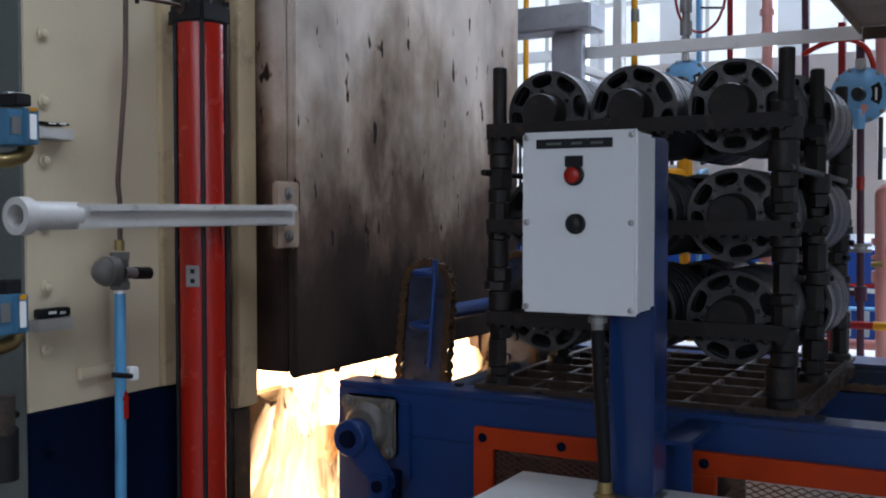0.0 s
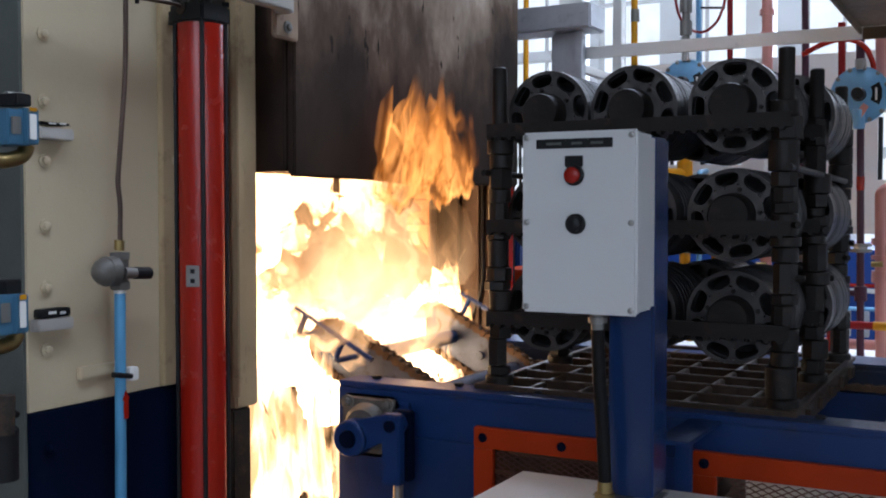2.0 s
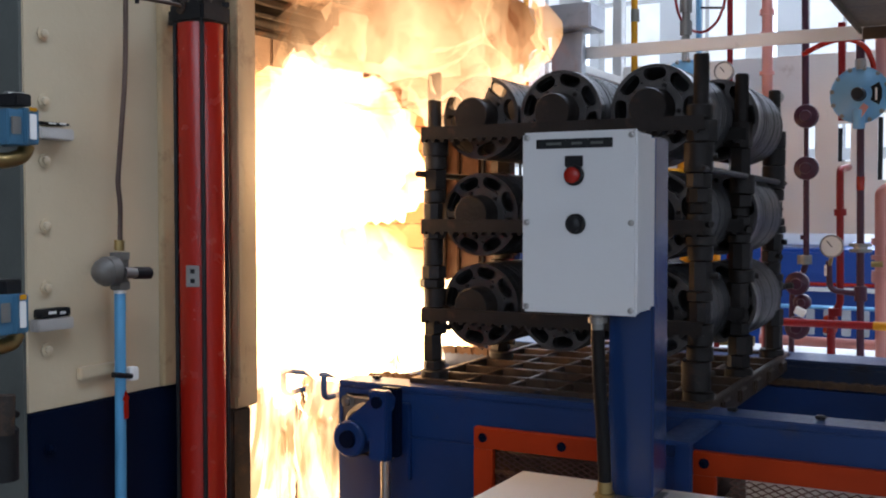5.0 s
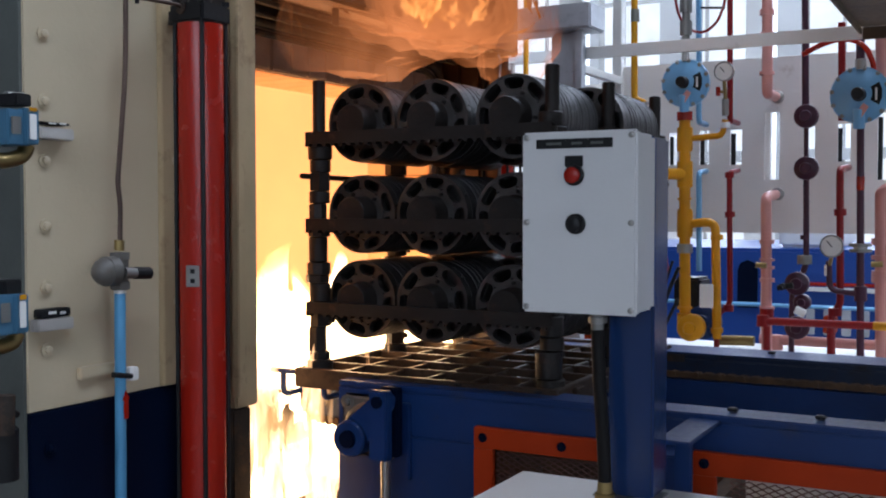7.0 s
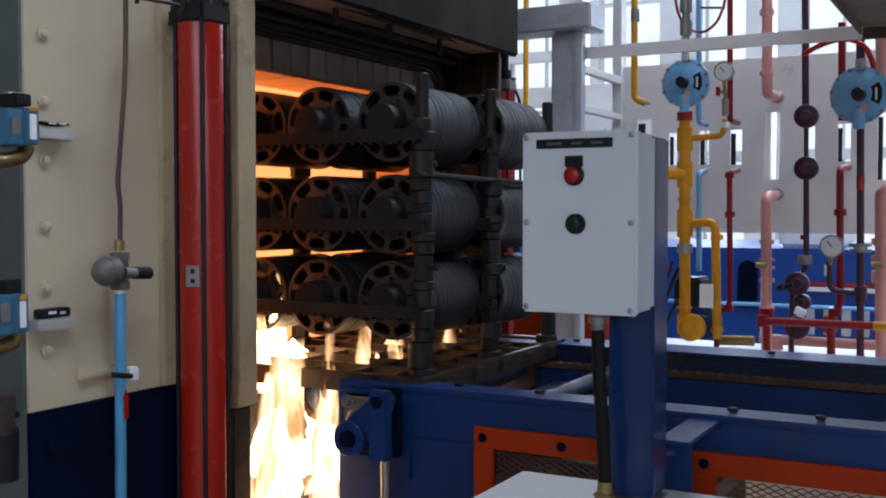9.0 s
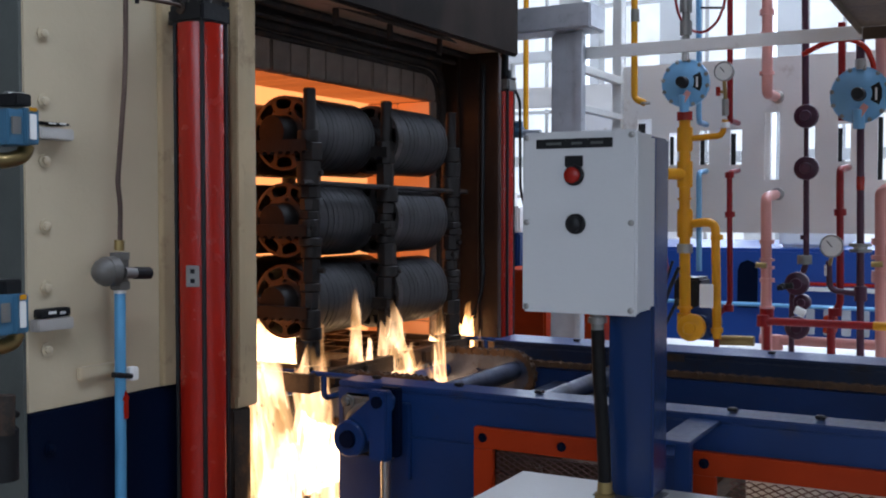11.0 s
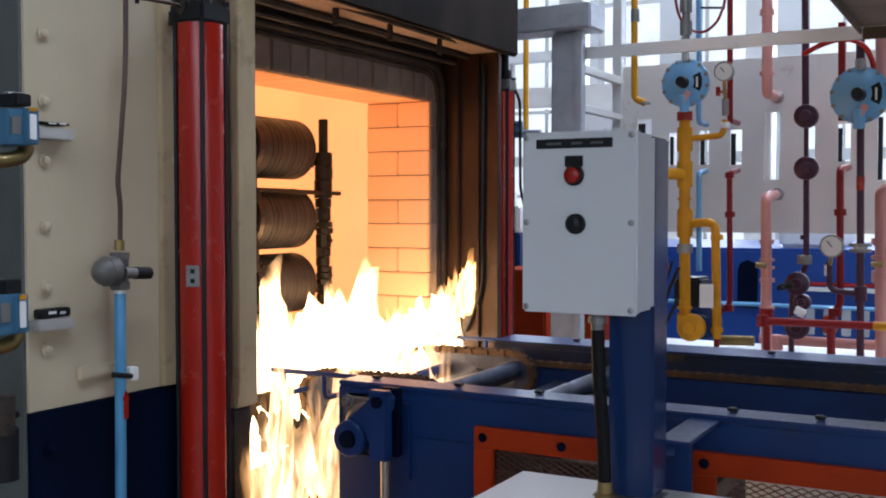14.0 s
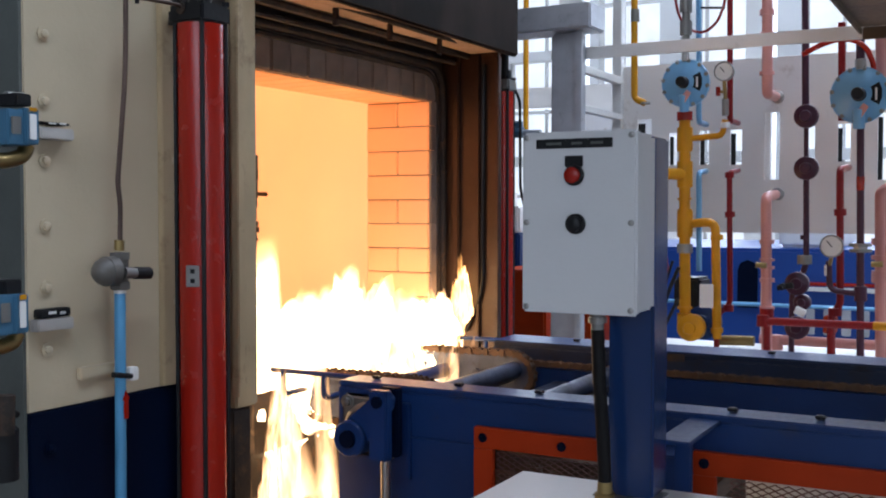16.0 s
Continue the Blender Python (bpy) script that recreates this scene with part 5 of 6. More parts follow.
pipe_part(g, "drop_pipe", GALV, [(4.0, 1.895, 1.778), (4.0, 1.895, 0.0)], 0.012, 0, "")
pipe_part(g, "hand_wheel", SKYBLUED, [(4.0, 1.822, 1.80), (4.0, 1.822, 1.822)], 0.02, 0, "")
SLOTS = [(1.305, 1.365, 1.758, 1.823), (1.199, 1.231, 1.634, 1.764), (1.068, 1.106, 1.632, 1.769), (0.938, 0.984, 1.629, 1.769), (0.794, 0.851, 1.569, 1.83), (0.663, 0.704, 1.636, 1.772), (0.535, 0.581, 1.633, 1.776), (0.388, 0.44, 1.563, 1.812)]
v = thing("shutoff_valve", (0, 0, 0), "grey ball valve on a light blue pipe with a brown tube", "valve")
pipe_part(v, "supply_tube", COPPER, [(1.38, 1.4, 1.846), (1.377, 1.4, 1.695), (1.355, 1.4, 1.497), (1.361, 1.4, 1.462), (1.359, 1.4, 1.389)], 0.0046, 0.05, "brown copper tube")
pipe_part(v, "pipe", PIPEBLUE, [(1.358, 1.4, 1.305), (1.354, 1.4, 0.871)], 0.0102, 0, "light blue pipe")
pipe_part(v, "tape", WHITE, [(1.358, 1.4, 1.308), (1.358, 1.4, 1.301)], 0.0107, 0, "")
pipe_part(v, "union", BRASS, [(1.358, 1.4, 1.396), (1.357, 1.4, 1.377)], 0.0091, 0, "")
pipe_part(v, "valve_body", CASTGREY, [(1.359, 1.4, 1.374), (1.358, 1.4, 1.307)], 0.0152, 0, "cast grey valve body")
bm = bmesh.new()
lathe(bm, (1.345, 1.395, 1.342), (-1, 0, 0), [(0, 0.016), (0.006, 0.0265), (0.026, 0.0265), (0.027, 0.0245), (0.036, 0.0225), (0.044, 0.016), (0.048, 0.006)], 24)
part("valve_bonnet", bm, CASTGREY, v)
for z in (1.309, 1.362):
    bm = bmesh.new()
    lathe(bm, (1.3585, 1.4, z), (0, 0, 1), [(0, 0.0195), (0.012, 0.0195)], 6)
    part("valve_nut", bm, CASTGREY, v)
pipe_part(v, "stem", GREYMETAL, [(1.347, 1.38, 1.339), (1.377, 1.38, 1.337)], 0.0101, 0, "")
pipe_part(v, "knob", BLACK, [(1.374, 1.38, 1.337), (1.41, 1.38, 1.335)], 0.0111, 0, "black knob")
bm = bmesh.new()
arrow = [(0.005, 0.0), (0.005, 0.034), (0.0085, 0.034), (0.0, 0.052), (-0.0085, 0.034), (-0.005, 0.034), (-0.005, 0.0)]
for y in (1.3865, 1.388):
    bm.faces.new([bm.verts.new((1.357 + u, y, 1.076 + w)) for u, w in arrow])
part("arrow_mark", bm, RED, v, "red flow arrow")
part("bracket", block(1.30, 1.395, 1.4375, 1.449, 1.149, 1.171, 0.002), CREAM, v, "")
part("bracket_arm", block(1.374, 1.392, 1.4105, 1.437, 1.149, 1.163, 0.001), CREAM, v)
part("bracket_end", block(1.373, 1.393, 1.39, 1.41, 1.141, 1.165, 0.002), WHITE, v, "")
pipe_part(v, "clamp", BLACK, [(1.332, 1.392, 1.158), (1.375, 1.392, 1.15)], 0.0051, 0, "")
v = thing("label_holder", (0, 0, 0), "small grey metal label holder on the cream panel", "label holder")
part("holder", block(1.211, 1.282, 1.425, 1.449, 1.57, 1.589, 0.002), ARMPAINT, v, "")
part("dark_label", block(1.215, 1.279, 1.43, 1.449, 1.595, 1.599, 0.002), BLACK, v, "black label strip with faded print")
part("faded_lettering", block(1.23, 1.246, 1.428, 1.429, 1.595, 1.598, 0.002), WHITE, v, "")
part("faded_lettering", block(1.253, 1.267, 1.428, 1.429, 1.596, 1.599, 0.002), WHITE, v, "")
v = thing("label_holder", (0, 0, 0), "small grey metal label holder on the cream panel", "label holder")
part("holder", block(1.2, 1.276, 1.425, 1.449, 1.245, 1.265, 0.002), ARMPAINT, v, "")
part("dark_label", block(1.209, 1.274, 1.43, 1.449, 1.267, 1.282, 0.002), BLACK, v, "black label strip with faded print")
part("faded_lettering", block(1.224, 1.241, 1.428, 1.429, 1.273, 1.278, 0.002), WHITE, v, "")
part("faded_lettering", block(1.248, 1.261, 1.428, 1.429, 1.271, 1.276, 0.002), WHITE, v, "")
v = thing("limit_switch", (0, 0, 0), "blue and black limit switch with brass conduit elbow", "switch")
part("switch_body", block(1.044, 1.087, 1.3, 1.36, 1.547, 1.6, 0.002), SKYBLUED, v, "dull blue switch housing")
part("cover", block(1.072, 1.098, 1.295, 1.315, 1.549, 1.603, 0.002), SKYBLUED, v, "dull blue cover with paper label")
part("paper_label", block(1.078, 1.091, 1.292, 1.294, 1.556, 1.594, 0.002), WHITE, v, "")
part("yellow_label", block(1.078, 1.092, 1.292, 1.294, 1.598, 1.604, 0.002), YELLOW, v, "")
part("plate", block(1.049, 1.067, 1.297, 1.299, 1.563, 1.589, 0.002), GREYMETAL, v, "")
part("terminal", block(1.063, 1.093, 1.305, 1.345, 1.606, 1.625, 0.002), BLACK, v, "")
part("mounting_plate", block(1.111, 1.145, 1.361, 1.456, 1.559, 1.579, 0.002), GREYMETAL, v, "")
pipe_part(v, "roller_arm", GREYMETAL, [(1.066, 1.33, 1.62), (1.097, 1.33, 1.621)], 0.009, 0, "")
pipe_part(v, "conduit_elbow", BRASS, [(1.095, 1.32, 1.548), (1.087, 1.32, 1.532), (1.056, 1.32, 1.523), (1.017, 1.32, 1.523)], 0.0119, 0.03, "tarnished brass conduit elbow")
v = thing("limit_switch", (0, 0, 0), "blue and black limit switch with brass conduit elbow", "switch")
part("switch_body", block(1.021, 1.064, 1.3, 1.36, 1.265, 1.325, 0.002), SKYBLUED, v, "dull blue switch housing")
part("cover", block(1.049, 1.074, 1.295, 1.315, 1.266, 1.324, 0.002), SKYBLUED, v, "dull blue cover with paper label")
part("paper_label", block(1.055, 1.067, 1.292, 1.294, 1.274, 1.314, 0.002), WHITE, v, "")
part("yellow_label", block(1.055, 1.068, 1.292, 1.294, 1.316, 1.324, 0.002), YELLOW, v, "")
part("plate", block(1.026, 1.043, 1.297, 1.299, 1.284, 1.313, 0.002), GREYMETAL, v, "")
part("terminal", block(1.04, 1.07, 1.305, 1.345, 1.323, 1.346, 0.002), BLACK, v, "")
part("mounting_plate", block(1.087, 1.12, 1.361, 1.448, 1.263, 1.288, 0.002), GREYMETAL, v, "")
pipe_part(v, "roller_arm", GREYMETAL, [(1.043, 1.33, 1.339), (1.073, 1.33, 1.335)], 0.009, 0, "")
pipe_part(v, "conduit_elbow", BRASS, [(1.072, 1.32, 1.263), (1.063, 1.32, 1.249), (1.033, 1.32, 1.245), (0.995, 1.32, 1.25)], 0.0119, 0.03, "tarnished brass conduit elbow")
v = thing("junction_fitting", (0, 0, 0), "dark conduit fitting with a round cover beside the furnace", "fitting")
pipe_part(v, "housing", BLACK, [(1.072, 1.36, 1.113), (1.071, 1.36, 1.034)], 0.0262, 0.0, "")
pipe_part(v, "conduit", SOOTED, [(1.066, 1.34, 1.168), (1.063, 1.34, 1.108)], 0.014, 0, "")
pipe_part(v, "cable", BLACK, [(1.057, 1.38, 1.166), (1.118, 1.38, 1.125)], 0.0061, 0, "")
v = thing("air_line", (0, 0, 0), "brown air tube with fittings above the lift cylinder", "pipe")
pipe_part(v, "tube", COPPER, [(1.374, 1.37, 1.828), (1.459, 1.37, 1.832), (1.504, 1.37, 1.831)], 0.004, 0.0, "")
pipe_part(v, "fitting", SOOTED, [(1.486, 1.37, 1.827), (1.527, 1.37, 1.828)], 0.0111, 0, "")
pipe_part(v, "hanger", BLACK, [(1.377, 1.37, 1.843), (1.377, 1.37, 1.817)], 0.004, 0, "")
g = thing("steel_column", (0, 0, 0), "galvanised steel column with a box beam on top", "column")
part("column", block(3.5, 3.59, 1.364, 1.466, 0.0, 2.084, 0.008), GALV, g)
part("column_flange", block(3.48, 3.499, 1.341, 1.367, 0.0, 2.084, 0.002), GALV, g)
part("box_beam", block(3.45, 3.60, 1.297, 2.066, 2.087, 2.176, 0.006), GALV, g)
g = thing("pipe_rack", (0, 0, 0), "white painted angle-steel rack holding the gas pipes", "rack")
part("front_rail", block(3.585, 3.6, -0.543, 1.385, 1.998, 2.041, 0.002), WHITE, g)
part("cross_rail", block(3.601, 4.16, 1.42, 1.45, 1.969, 1.998, 0.002), WHITE, g)
part("cross_rail", block(3.601, 4.16, 1.42, 1.45, 1.822, 1.846, 0.002), WHITE, g)
part("upright", block(4.1605, 4.21, 1.428, 1.466, 0.0, 2.6, 0.002), WHITE, g)
part("upright", block(3.6005, 3.64, 1.385, 1.4195, 0.0, 2.6, 0.002), WHITE, g)
# pale wall sheet behind the pipes, with slots cut through it
edges = sorted(SLOTS)
ys = [-1.4] + [v for a, b, c, d in edges for v in (a, b)] + [1.425]
zs = sorted({1.36, 2.044, *[v for e in edges for v in e[2:]]})
bm = bmesh.new()
grid = {(i, j): bm.verts.new((4.2, y, z)) for i, y in enumerate(ys) for j, z in enumerate(zs)}
for i in range(len(ys) - 1):
    for j in range(len(zs) - 1):
        y, z = (ys[i] + ys[i + 1]) / 2, (zs[j] + zs[j + 1]) / 2
        if not any(a < y < b and c < z < d for a, b, c, d in edges):
            bm.faces.new((grid[i, j], grid[i + 1, j], grid[i + 1, j + 1], grid[i, j + 1]))
bmesh.ops.delete(bm, geom=[v for v in bm.verts if not v.link_faces], context="VERTS")
bmesh.ops.solidify(bm, geom=list(bm.faces), thickness=0.012)
PW = tagged(new("pipe_wall_sheet", mesh_of("pipe_wall_sheet", bm, PALE)), "pale grey sheet-metal screen with vertical slots", "screen")
hb = bolt_mesh(0.006, 0.004, (-1, 0, 0), BLACK)
for a, b, c, d in edges:
    for z in (c - 0.025, d + 0.025):
        for y in (a + 0.008, b - 0.008):
            at_place(part("screw", hb, None, PW), 4.1995, y, z)
# black strips added behind the slots to make one part of each dark
for a, b, c, d in edges:
    part("slot_baffle", block(4.24, 4.245, a + 0.55 * (b - a) + 0.011, b + 0.03, c - 0.01, d - 0.012, 0), BLACK, PW, "dark strip added behind part of the slot")
part("stiffener", block(4.19, 4.1995, -1.4, 1.425, 1.366, 1.372, 0), PALE, PW)
for y in (-1.39, -0.3, 0.835, 1.39):
    part("screen_leg", block(4.213, 4.25, y, y + 0.03, 0.0, 2.04, 0), PALE, PW)
solid("plinth", block(3.35, 4.19, -2.0, 1.40, 0.0, 0.925, 0.01), WHITE, "low white painted plinth under the gas pipes", "plinth")
# hood over the walkway
H = thing("hood", (0, 0, 0), "dark brown sheet-metal hood hanging overhead", "hood")
part("hood_skin", block(0.7, 3.19, -1.6, 0.387, 1.97, 2.6, 0.004), BROWN, H)
part("hood_lip", block(0.7, 3.197, 0.381, 0.39, 1.95, 1.9695, 0.002), BROWN, H)
part("hood_lip", block(3.188, 3.2, -1.6, 0.38, 1.935, 1.9695, 0.002), BROWN, H)
part("hood_rib", block(2.3, 2.33, -1.6, 0.36, 1.955, 1.9695, 0.002), BROWN, H)
for x, y in ((0.75, -1.55), (3.1, -1.55)):
    part("hood_hanger", block(x, x + 0.04, y, y + 0.04, 2.601, 6.99, 0), GALV, H)
# right edge strip of the furnace front, with screws, and its cable
E_ = thing("edge_strip", (0, 0, 0), "narrow white steel strip with screws beside the red cylinder", "trim strip")
part("strip", block(3.112, 3.155, 1.45, 1.462, 1.12, 1.86, 0.002), WHITE, E_)
part("strip_foot", block(3.112, 3.155, 1.45, 1.462, 0.0, 1.119, 0.002), NAVY, E_)
for k in range(8):
    at_place(part("screw", bolt_mesh(0.006, 0.005, (0, -1, 0), GREYMETAL), None, E_), 3.133, 1.4495, 1.15 + 0.09 * k)
bm = bmesh.new()
tube(bm, bend([(3.05, 1.43, 1.85), (3.14, 1.44, 1.845), (3.175, 1.44, 1.81), (3.18, 1.44, 1.52), (3.21, 1.44, 1.47)], 0.03), 0.005, 8)
part("cable", bm, BLACK, E_, "black cable")
# machines and steelwork further back
M = thing("machine", (0, 0, 0), "large blue machine casing further down the hall", "machine")
part("casing", block(6.4, 8.2, -2.5, 2.6, 0.0, 1.22, 0.02), MACHINEBLUE, M)
part("white_rail", block(6.36, 6.39, -2.5, 1.07, 0.975, 1.0, 0.004), WHITE, M)
part("red_strip", block(6.36, 6.39, -2.5, 1.13, 1.008, 1.028, 0.004), RED, M)
# the dark inside of an arched opening, drawn as a thin navy plate
for y in (1.39,):
    bm = bmesh.new()
    rim = [(0.06, -0.20), (0.06, 0.03), (0.042, 0.072), (0.0, 0.09), (-0.042, 0.072), (-0.06, 0.03), (-0.06, -0.20)]
    front = [bm.verts.new((6.392, y + u, 1.06 + w)) for u, w in rim]
    rear = [bm.verts.new((6.399, y + u, 1.06 + w)) for u, w in rim]
    bm.faces.new(front)
    for k in range(7):
        bm.faces.new((front[k], front[(k + 1) % 7], rear[(k + 1) % 7], rear[k]))
    part("arched_cover", bm, NAVY, M, "dark arched opening, drawn as a flat plate")
bm = bmesh.new()
tube(bm, [(6.3, 2.2, 0.89), (6.3, 0.62, 0.89), (6.3, 0.62, 0.6)], 0.012, 10)
part("service_pipe", bm, SKYBLUE, M, "light blue service pipe")
for k in range(6):
    part("white_panel", block(6.37, 6.389, 0.2 - 0.32 * k, 0.42 - 0.32 * k, 0.52, 0.80, 0.004), GREYMETAL, M)
for k in range(9):
    part("vent_slat", block(6.375, 6.398, 1.0 - 0.10 * k, 1.05 - 0.10 * k, 0.72, 0.87, 0.004), GALV, M)
part("red_box", block(6.30, 6.374, 0.87, 0.94, 0.74, 0.84, 0.006), ORANGE, M, "small orange-red box")
for y in (0.9, -0.6, 0.35):
    part("top_unit", block(6.6, 7.4, y, y + 0.35, 1.221, 1.36, 0.02), WHITE, M)
part("red_cap", block(6.5, 6.6, -0.35, -0.22, 1.221, 1.33, 0.03), RED, M)
# red and blue units seen past the furnace corner
N = thing("cabinet", (0, 0, 0), "orange-red machine cabinet beyond the furnace corner", "cabinet")
part("body", block(4.6, 5.2, 1.95, 2.25, 0.0, 1.16, 0.01), ORANGE, N)
N = thing("cabinet", (0, 0, 0), "blue machine cabinet beyond the furnace corner", "cabinet")
part("body", block(5.0, 5.6, 2.27, 2.9, 0.0, 1.33, 0.01), BLUE, N)
part("pale_top", block(5.0, 5.6, 2.27, 2.9, 1.331, 1.47, 0.01), WHITE, N)
N = thing("cabinet", (0, 0, 0), "dull red steel frame standing behind the control box", "frame")
part("upright", block(4.5, 4.6, 1.62, 1.74, 0.0, 1.2, 0.005), ORANGE, N)
part("upright", block(4.5, 4.56, 1.80, 1.84, 0.0, 1.2, 0.005), SKYBLUED, N)
part("upright", block(4.5, 4.56, 1.50, 1.54, 0.0, 1.2, 0.005), SKYBLUED, N)
# steelwork against the windows
for y in (-1.9, 0.1, 2.1, 4.1, 6.1):
    solid("hall_column", block(10.6, 10.9, y, y + 0.25, 0.0, 6.99, 0.01), WHITE, "pale painted steel hall column", "column", "hall columns")
for z in (2.55, 4.0):
    solid("hall_beam", block(10.4, 10.59, -9.9, 13.9, z, z + 0.22, 0.01), PALE, "pale steel wind beam along the windows", "beam", "hall beams")
bm = bmesh.new()
tube(bm, [(7.0, 3.127, 0.0), (7.0, 3.127, 6.99)], 0.02, 12)
solid("drop_pipe", bm, YELLOW, "yellow vertical gas drop pipe", "pipe")
for k, (x, y, m_) in enumerate(((8.6, 3.4, WHITE), (8.3, 4.3, PALE), (8.8, 5.2, WHITE), (8.7, 2.9, PALE))):
    T_ = thing("machine_cabinet", (x, y, 0), "pale machine cabinet further back in the hall", "cabinet", "back cabinets")
    part("casing", block(-0.4, 0.4, -0.35, 0.35, 0.0, 1.3 + 0.35 * k, 0.04), m_, T_)
# ---- fire ----


def flame_mesh(seed, w, h, material, flat=0.5, torn=0.42):
    """One lobe of burning gas: rounded below, torn into tongues above."""
    bm = bmesh.new()
    bmesh.ops.create_icosphere(bm, subdivisions=4, radius=1.0)
    for v in bm.verts:
        p = v.co.copy()
        q = noise.fractal(Vector((p.x * 1.9 + seed * 3.1, p.y * 1.9, p.z * 1.1 + seed)), 0.6, 2.3, 4)
        r = 1 + torn * q
        x, y, z = p.x * r, p.y * r, p.z * r
        if z > 0:
            tongue = noise.noise(Vector((p.x * 2.6 + seed * 1.7, p.y * 2.0 + 5.0, seed * 0.37)))
            z *= 0.8 + 0.9 * max(0.0, tongue + 0.1)
            x += 0.45 * z * noise.noise(Vector((z * 1.8 + seed, p.x * 0.6, 3.0)))
        else:
            z *= 0.55
        v.co = (x * w * 0.5, y * w * 0.5 * flat, (z + 0.55) * h * 0.52)
    for f in bm.faces:
        f.smooth = True
    return mesh_of("flame", bm, material)


def flame(seed, w, h, material, label, flat=0.5, group="curtain flames", torn=0.42):
    return tagged(new("flame", flame_mesh(seed, w, h, material, flat, torn)), label, "flame", group)


def between(t, rows):
    """The value at t on a line through (t, value) rows, values being tuples."""
    if t <= rows[0][0]:
        return rows[0][1]
    for (a, u), (b, v) in zip(rows, rows[1:]):
        if t <= b:
            s = (t - a) / (b - a)
            s = s * s * (3 - 2 * s)
            return tuple(p + (q - p) * s for p, q in zip(u, v))
    return rows[-1][1]


BRIGHT = "white-hot yellow gas flame rising from the burner"
rf = random.Random(11)
fires = []   # object, track of (t, (x, y, z)), sway, swing, pace
for i in range(18):
    x = 1.815 + 0.062 * i
    f = flame(20 + i, rf.uniform(0.12, 0.18), rf.uniform(0.44, 0.54), STREAK, BRIGHT, 0.3)
    fires.append((f, [(0, (x, 1.41 + 0.05 * (i % 3), 0.62 + 0.04 * (i % 3)))], 0.06, 50, rf.uniform(0.2, 0.3)))
for i in range(14):
    x = 2.06 + 0.058 * i
    f = flame(50 + i, rf.uniform(0.22, 0.30), rf.uniform(0.34, 0.44), FLAME, BRIGHT, 0.6)
    y = 1.70 - 0.012 * i + 0.02 * (i % 2)
    up = rf.uniform(-0.03, 0.05)
    low = 0.76 if i < 4 else 0.42
    fires.append((f, [(0, (x, y, 0.92)), (7.4, (x, y, 0.90 + up)), (8.3, (x, y, low)), (10.5, (x, y, low)), (11.4, (x, y, 0.82 + up if i > 9 else 0.70)), (12.3, (x, y, 0.84 + up)), (16, (x, y, 0.86 + up))], 0.05, 50, rf.uniform(0.2, 0.3)))
# the fireball that fills the mouth and rolls out as the door rises
for i in range(12):
    x, y, z = 1.97 + 0.235 * (i % 4), 1.70 + 0.05 * (i % 2), 1.0 + 0.26 * (i // 4)
    f = flame(90 + i, rf.uniform(0.36, 0.48), rf.uniform(0.42, 0.55), FIREBALL if i < 8 else BLAZE, "white-hot fireball rolling out of the furnace mouth", 0.6, "fireball")
    if i < 8:
        out = (1.97 + 0.10 * (i % 4), 1.50 - 0.04 * (i % 2), 1.05 + 0.30 * (i // 4))
        up = (1.96 + 0.095 * (i % 4), 1.48 - 0.04 * (i % 2), 1.10 + 0.32 * (i // 4))
        way = [(1.9, (x, y, z)), (2.9, out)]
    else:
        # these flare out under the door and up its face
        out = (1.97 + 0.115 * (i % 4), 1.20 - 0.05 * (i % 2), 1.60 + 0.04 * (i % 3))
        up = (1.98 + 0.14 * (i % 4), 1.19 - 0.05 * (i % 2), 1.64 + 0.05 * (i % 3))
        under = (2.06 + 0.09 * (i % 4), 1.45, 1.10)
        way = [(1.7, (x, y, z - 0.2)), (2.0, under), (2.4, (1.97 + 0.06 * (i % 4), 1.20, 1.42)), (2.9, out)]
    home = (x, 1.52, 0.02)
    fires.append((f, [(0, (x, y, z if i < 8 else z - 0.2)), *way, (4.0, up), (5.0, up), (5.7, (x, 1.72, 1.0 + 0.2 * (i // 4))), (6.6, (x, 1.74, 0.98 + 0.2 * (i // 4))), (7.1, (x, 1.72, 0.62)), (7.7, home), (16, home)], 0.07, 40, rf.uniform(0.2, 0.35)))
for i in range(3):
    x = 2.76 + 0.05 * i
    f = flame(130 + i, 0.08, 0.22, TONGUE, "flame licking up the door frame", 0.5)
    fires.append((f, [(0, (x, 1.5, 0.80)), (1.6, (x, 1.5, 1.0)), (3.5, (x, 1.48, 1.08)), (6.5, (x, 1.5, 0.8)), (10.5, (x, 1.5, 0.78)), (11.4, (x, 1.49, 0.94 + 0.09 * i)), (16, (x, 1.49, 0.94 + 0.09 * i))], 0.06, 50, 0.3))
for i in range(4):
    x = 2.15 + 0.10 * i
    f = flame(150 + i, 0.12, 0.30, WISP, "thin orange flame licking over the door's lower edge", 0.5, "door flames")
    fires.append((f, [(0, (x, 1.50, 0.80)), (1.45, (x, 1.46, 0.98)), (1.75, (x - 0.03, 1.29, 1.26)), (2.0, (x - 0.02, 1.28, 1.52)), (2.4, (x + 0.1, 1.28, 1.60)), (3.4, (x + 0.1, 1.28, 1.72)), (6.4, (x + 0.1, 1.28, 1.82)), (8.0, (x + 0.1, 1.30, 2.2)), (16, (x + 0.1, 1.30, 4.6))], 0.04, 30, 0.3))
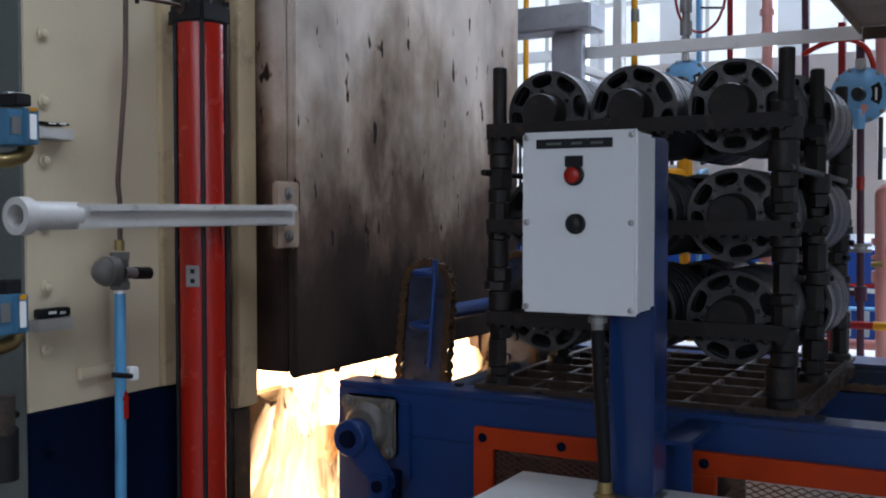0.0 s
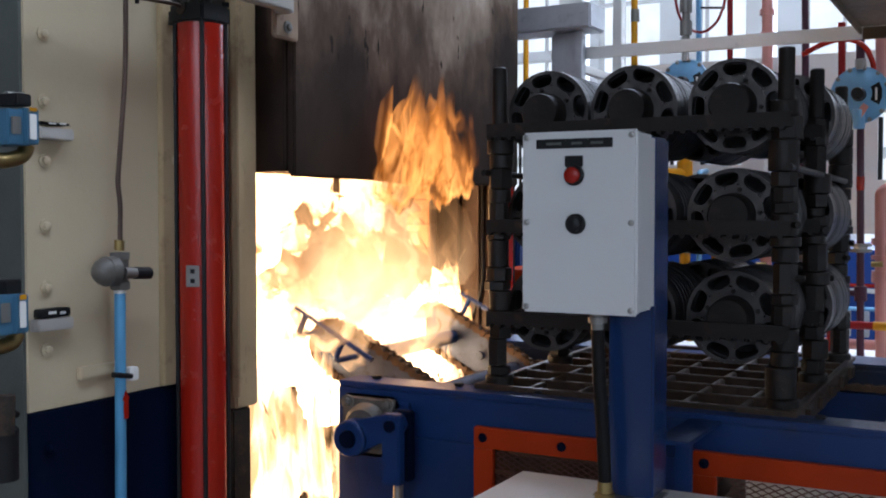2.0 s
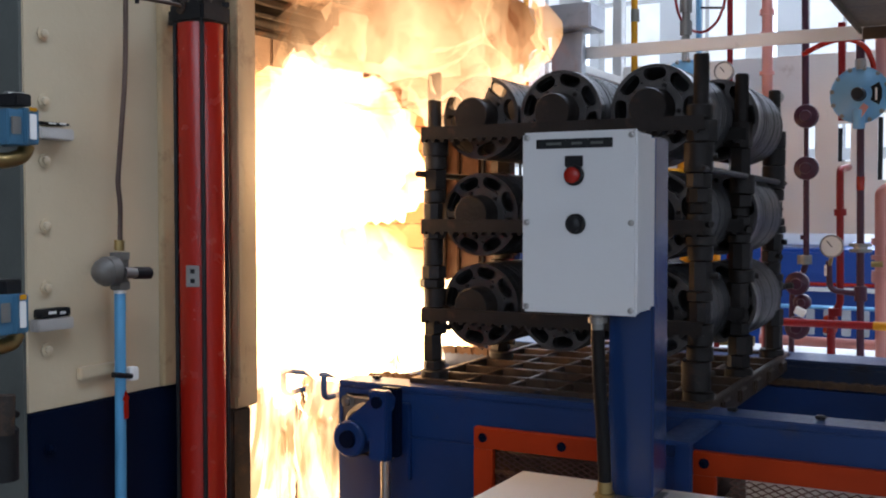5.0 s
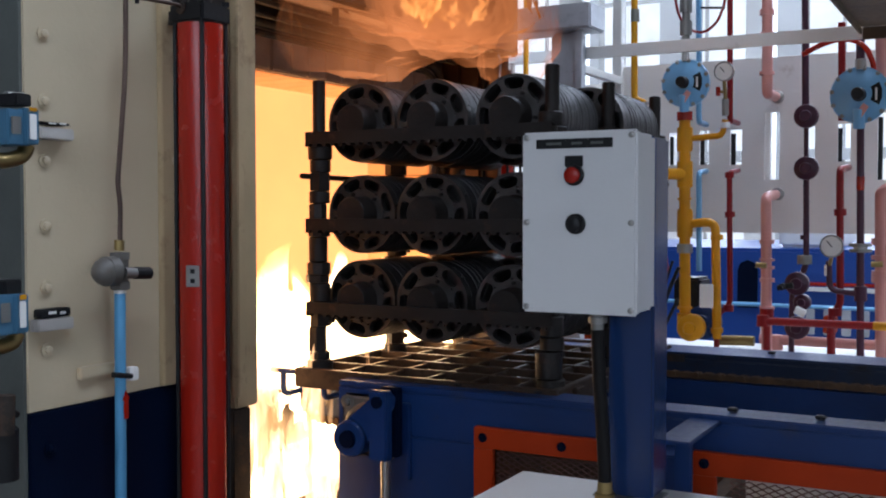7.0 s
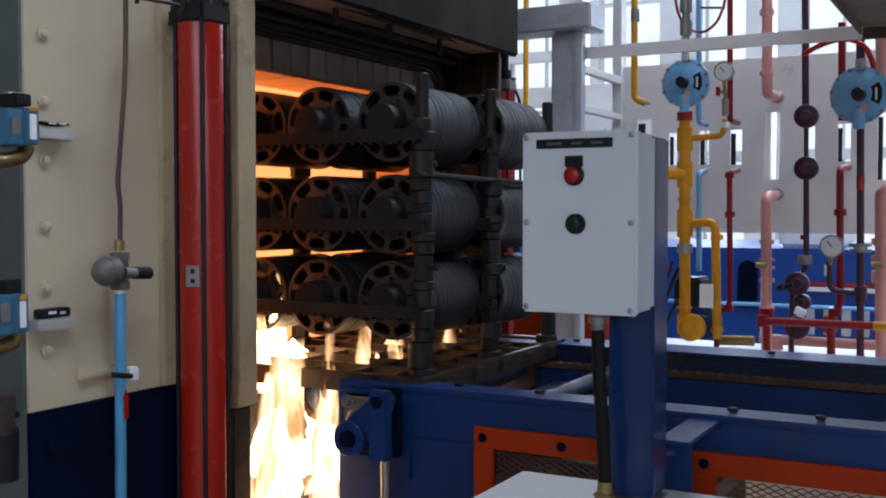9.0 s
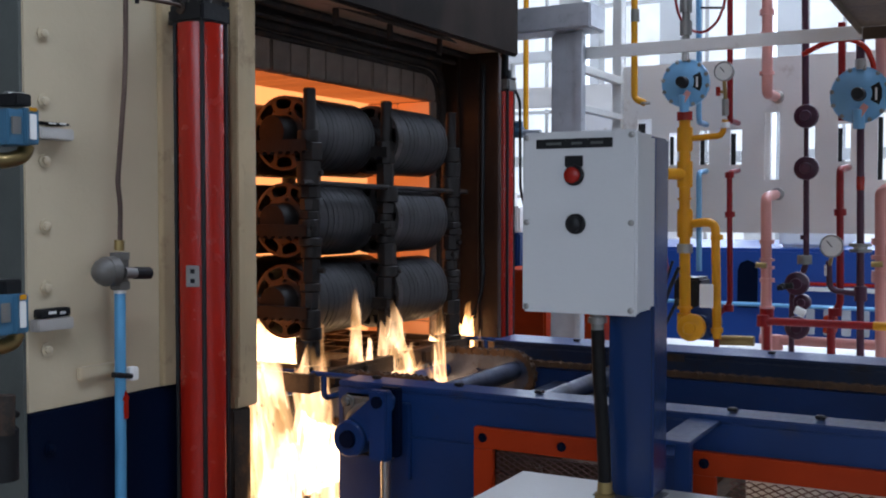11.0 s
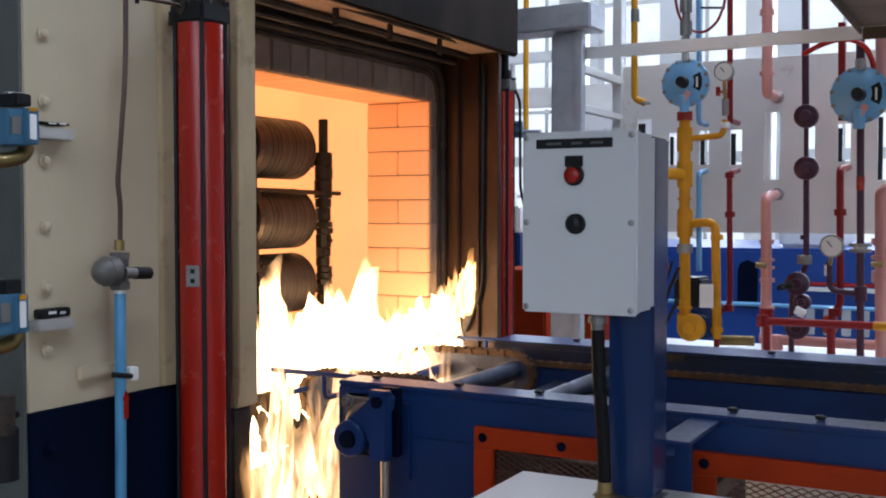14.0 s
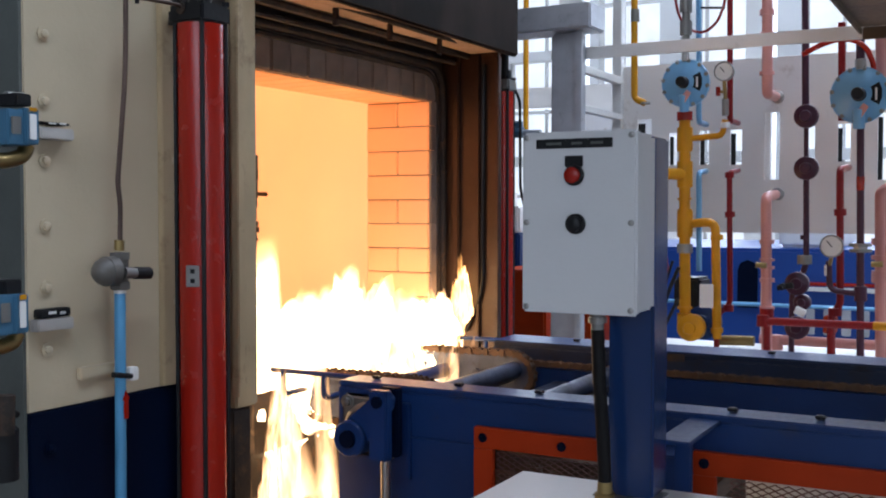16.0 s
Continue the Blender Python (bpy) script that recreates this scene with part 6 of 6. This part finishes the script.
for i in range(7):
    x = 2.0 + 0.11 * i
    f = flame(170 + i, 0.50, 0.42, SMOKE, "orange-lit rolling smoke and burning gas", 0.4, "burning smoke", 0.2)
    fires.append((f, [(0, (x, 1.75, 1.3)), (2.0, (x, 1.70, 1.2)), (3.0, (x, 1.26, 1.66)), (6.0, (x, 1.25, 1.72 + 0.04 * (i % 3))), (7.0, (x + 0.03, 1.25, 1.80 + 0.04 * (i % 3))), (7.5, (x + 0.05, 1.25, 1.92 + 0.06 * (i % 3))), (8.1, (x + 0.1, 1.3, 2.4)), (16, (x + 0.1, 1.3, 4.4))], 0.06, 30, 0.5))


# ---- what moves ----
def motions():
    slide = [(0, 0), (3.9, 0), (4.1, 0.02), (6.5, 0.403), (7, 0.478), (7.5, 0.555), (8, 0.635), (8.5, 0.712), (9.2, 0.826), (11.3, 1.152),
             (12, 1.262), (13, 1.42), (14, 1.573), (15, 1.726), (16, 1.875)]
    def sink(d):
        """The load settles a little as it leaves the chain for the hearth."""
        return -0.016 * min(1.0, max(0.0, (d - 0.86) / 0.26))

    walk(L, [(t, pose(2.05, 0.677 + d, 1.03 + sink(d))) for t, d in slide])
    for r, x, y, z, ix in rolls:
        walk(r, [(t, pose(2.05 + x, 0.694 + d + y, 1.03 + z + sink(d))) for t, d in slide])
    lift = [(0, 1.085), (0.5, 1.186), (1, 1.293), (1.5, 1.404), (2, 1.522), (2.5, 1.635), (3, 1.75), (3.5, 1.86), (3.8, 1.915), (4.0, 1.925), (16, 1.925)]
    walk(D, [(t, pose(0, 1.35, z)) for t, z in lift])
    swing = [(0, 94), (1.2, 94), (1.4, 77), (1.6, 59), (1.8, 46), (2.0, 27), (2.1, 13), (2.2, 2), (2.3, 0), (16, 0)]
    walk(A, [(t, pose(AX, AY, AZ, a)) for t, a in swing])
    walk(K, [(t, pose(1.93, 1.245, 0.957, a - 47)) for t, a in swing])
    fine = [(0, 94), (1.2, 94), (1.4, 77), (1.5, 68), (1.6, 59), (1.7, 53), (1.8, 46), (1.9, 37), (2.0, 27), (2.1, 13), (2.2, 2), (2.3, 0), (16, 0)]
    walk(R, [(t, pose(1.93, 1.245 - 0.122 * math.cos(radians(a - 47)), 0.957 - 0.122 * math.sin(radians(a - 47)))) for t, a in fine])
    for f, track, sway, spin, pace in fires:
        rnd = random.Random(sum(map(ord, f.name)) * 7)
        rows, t, turn = [], 0.0, rnd.uniform(-20, 20)
        while True:
            x, y, z = between(t, track)
            turn = max(-60, min(60, turn + rnd.uniform(-spin, spin)))
            rows.append((t, pose(x + rnd.uniform(-0.5, 0.5) * sway, y + rnd.uniform(-0.2, 0.2) * sway, z + rnd.uniform(-1, 1) * sway, rnd.uniform(-6, 6), rnd.uniform(-10, 10), turn)))
            if t >= 16:
                break
            t = min(16.0, t + pace)
        walk(f, rows)


motions()
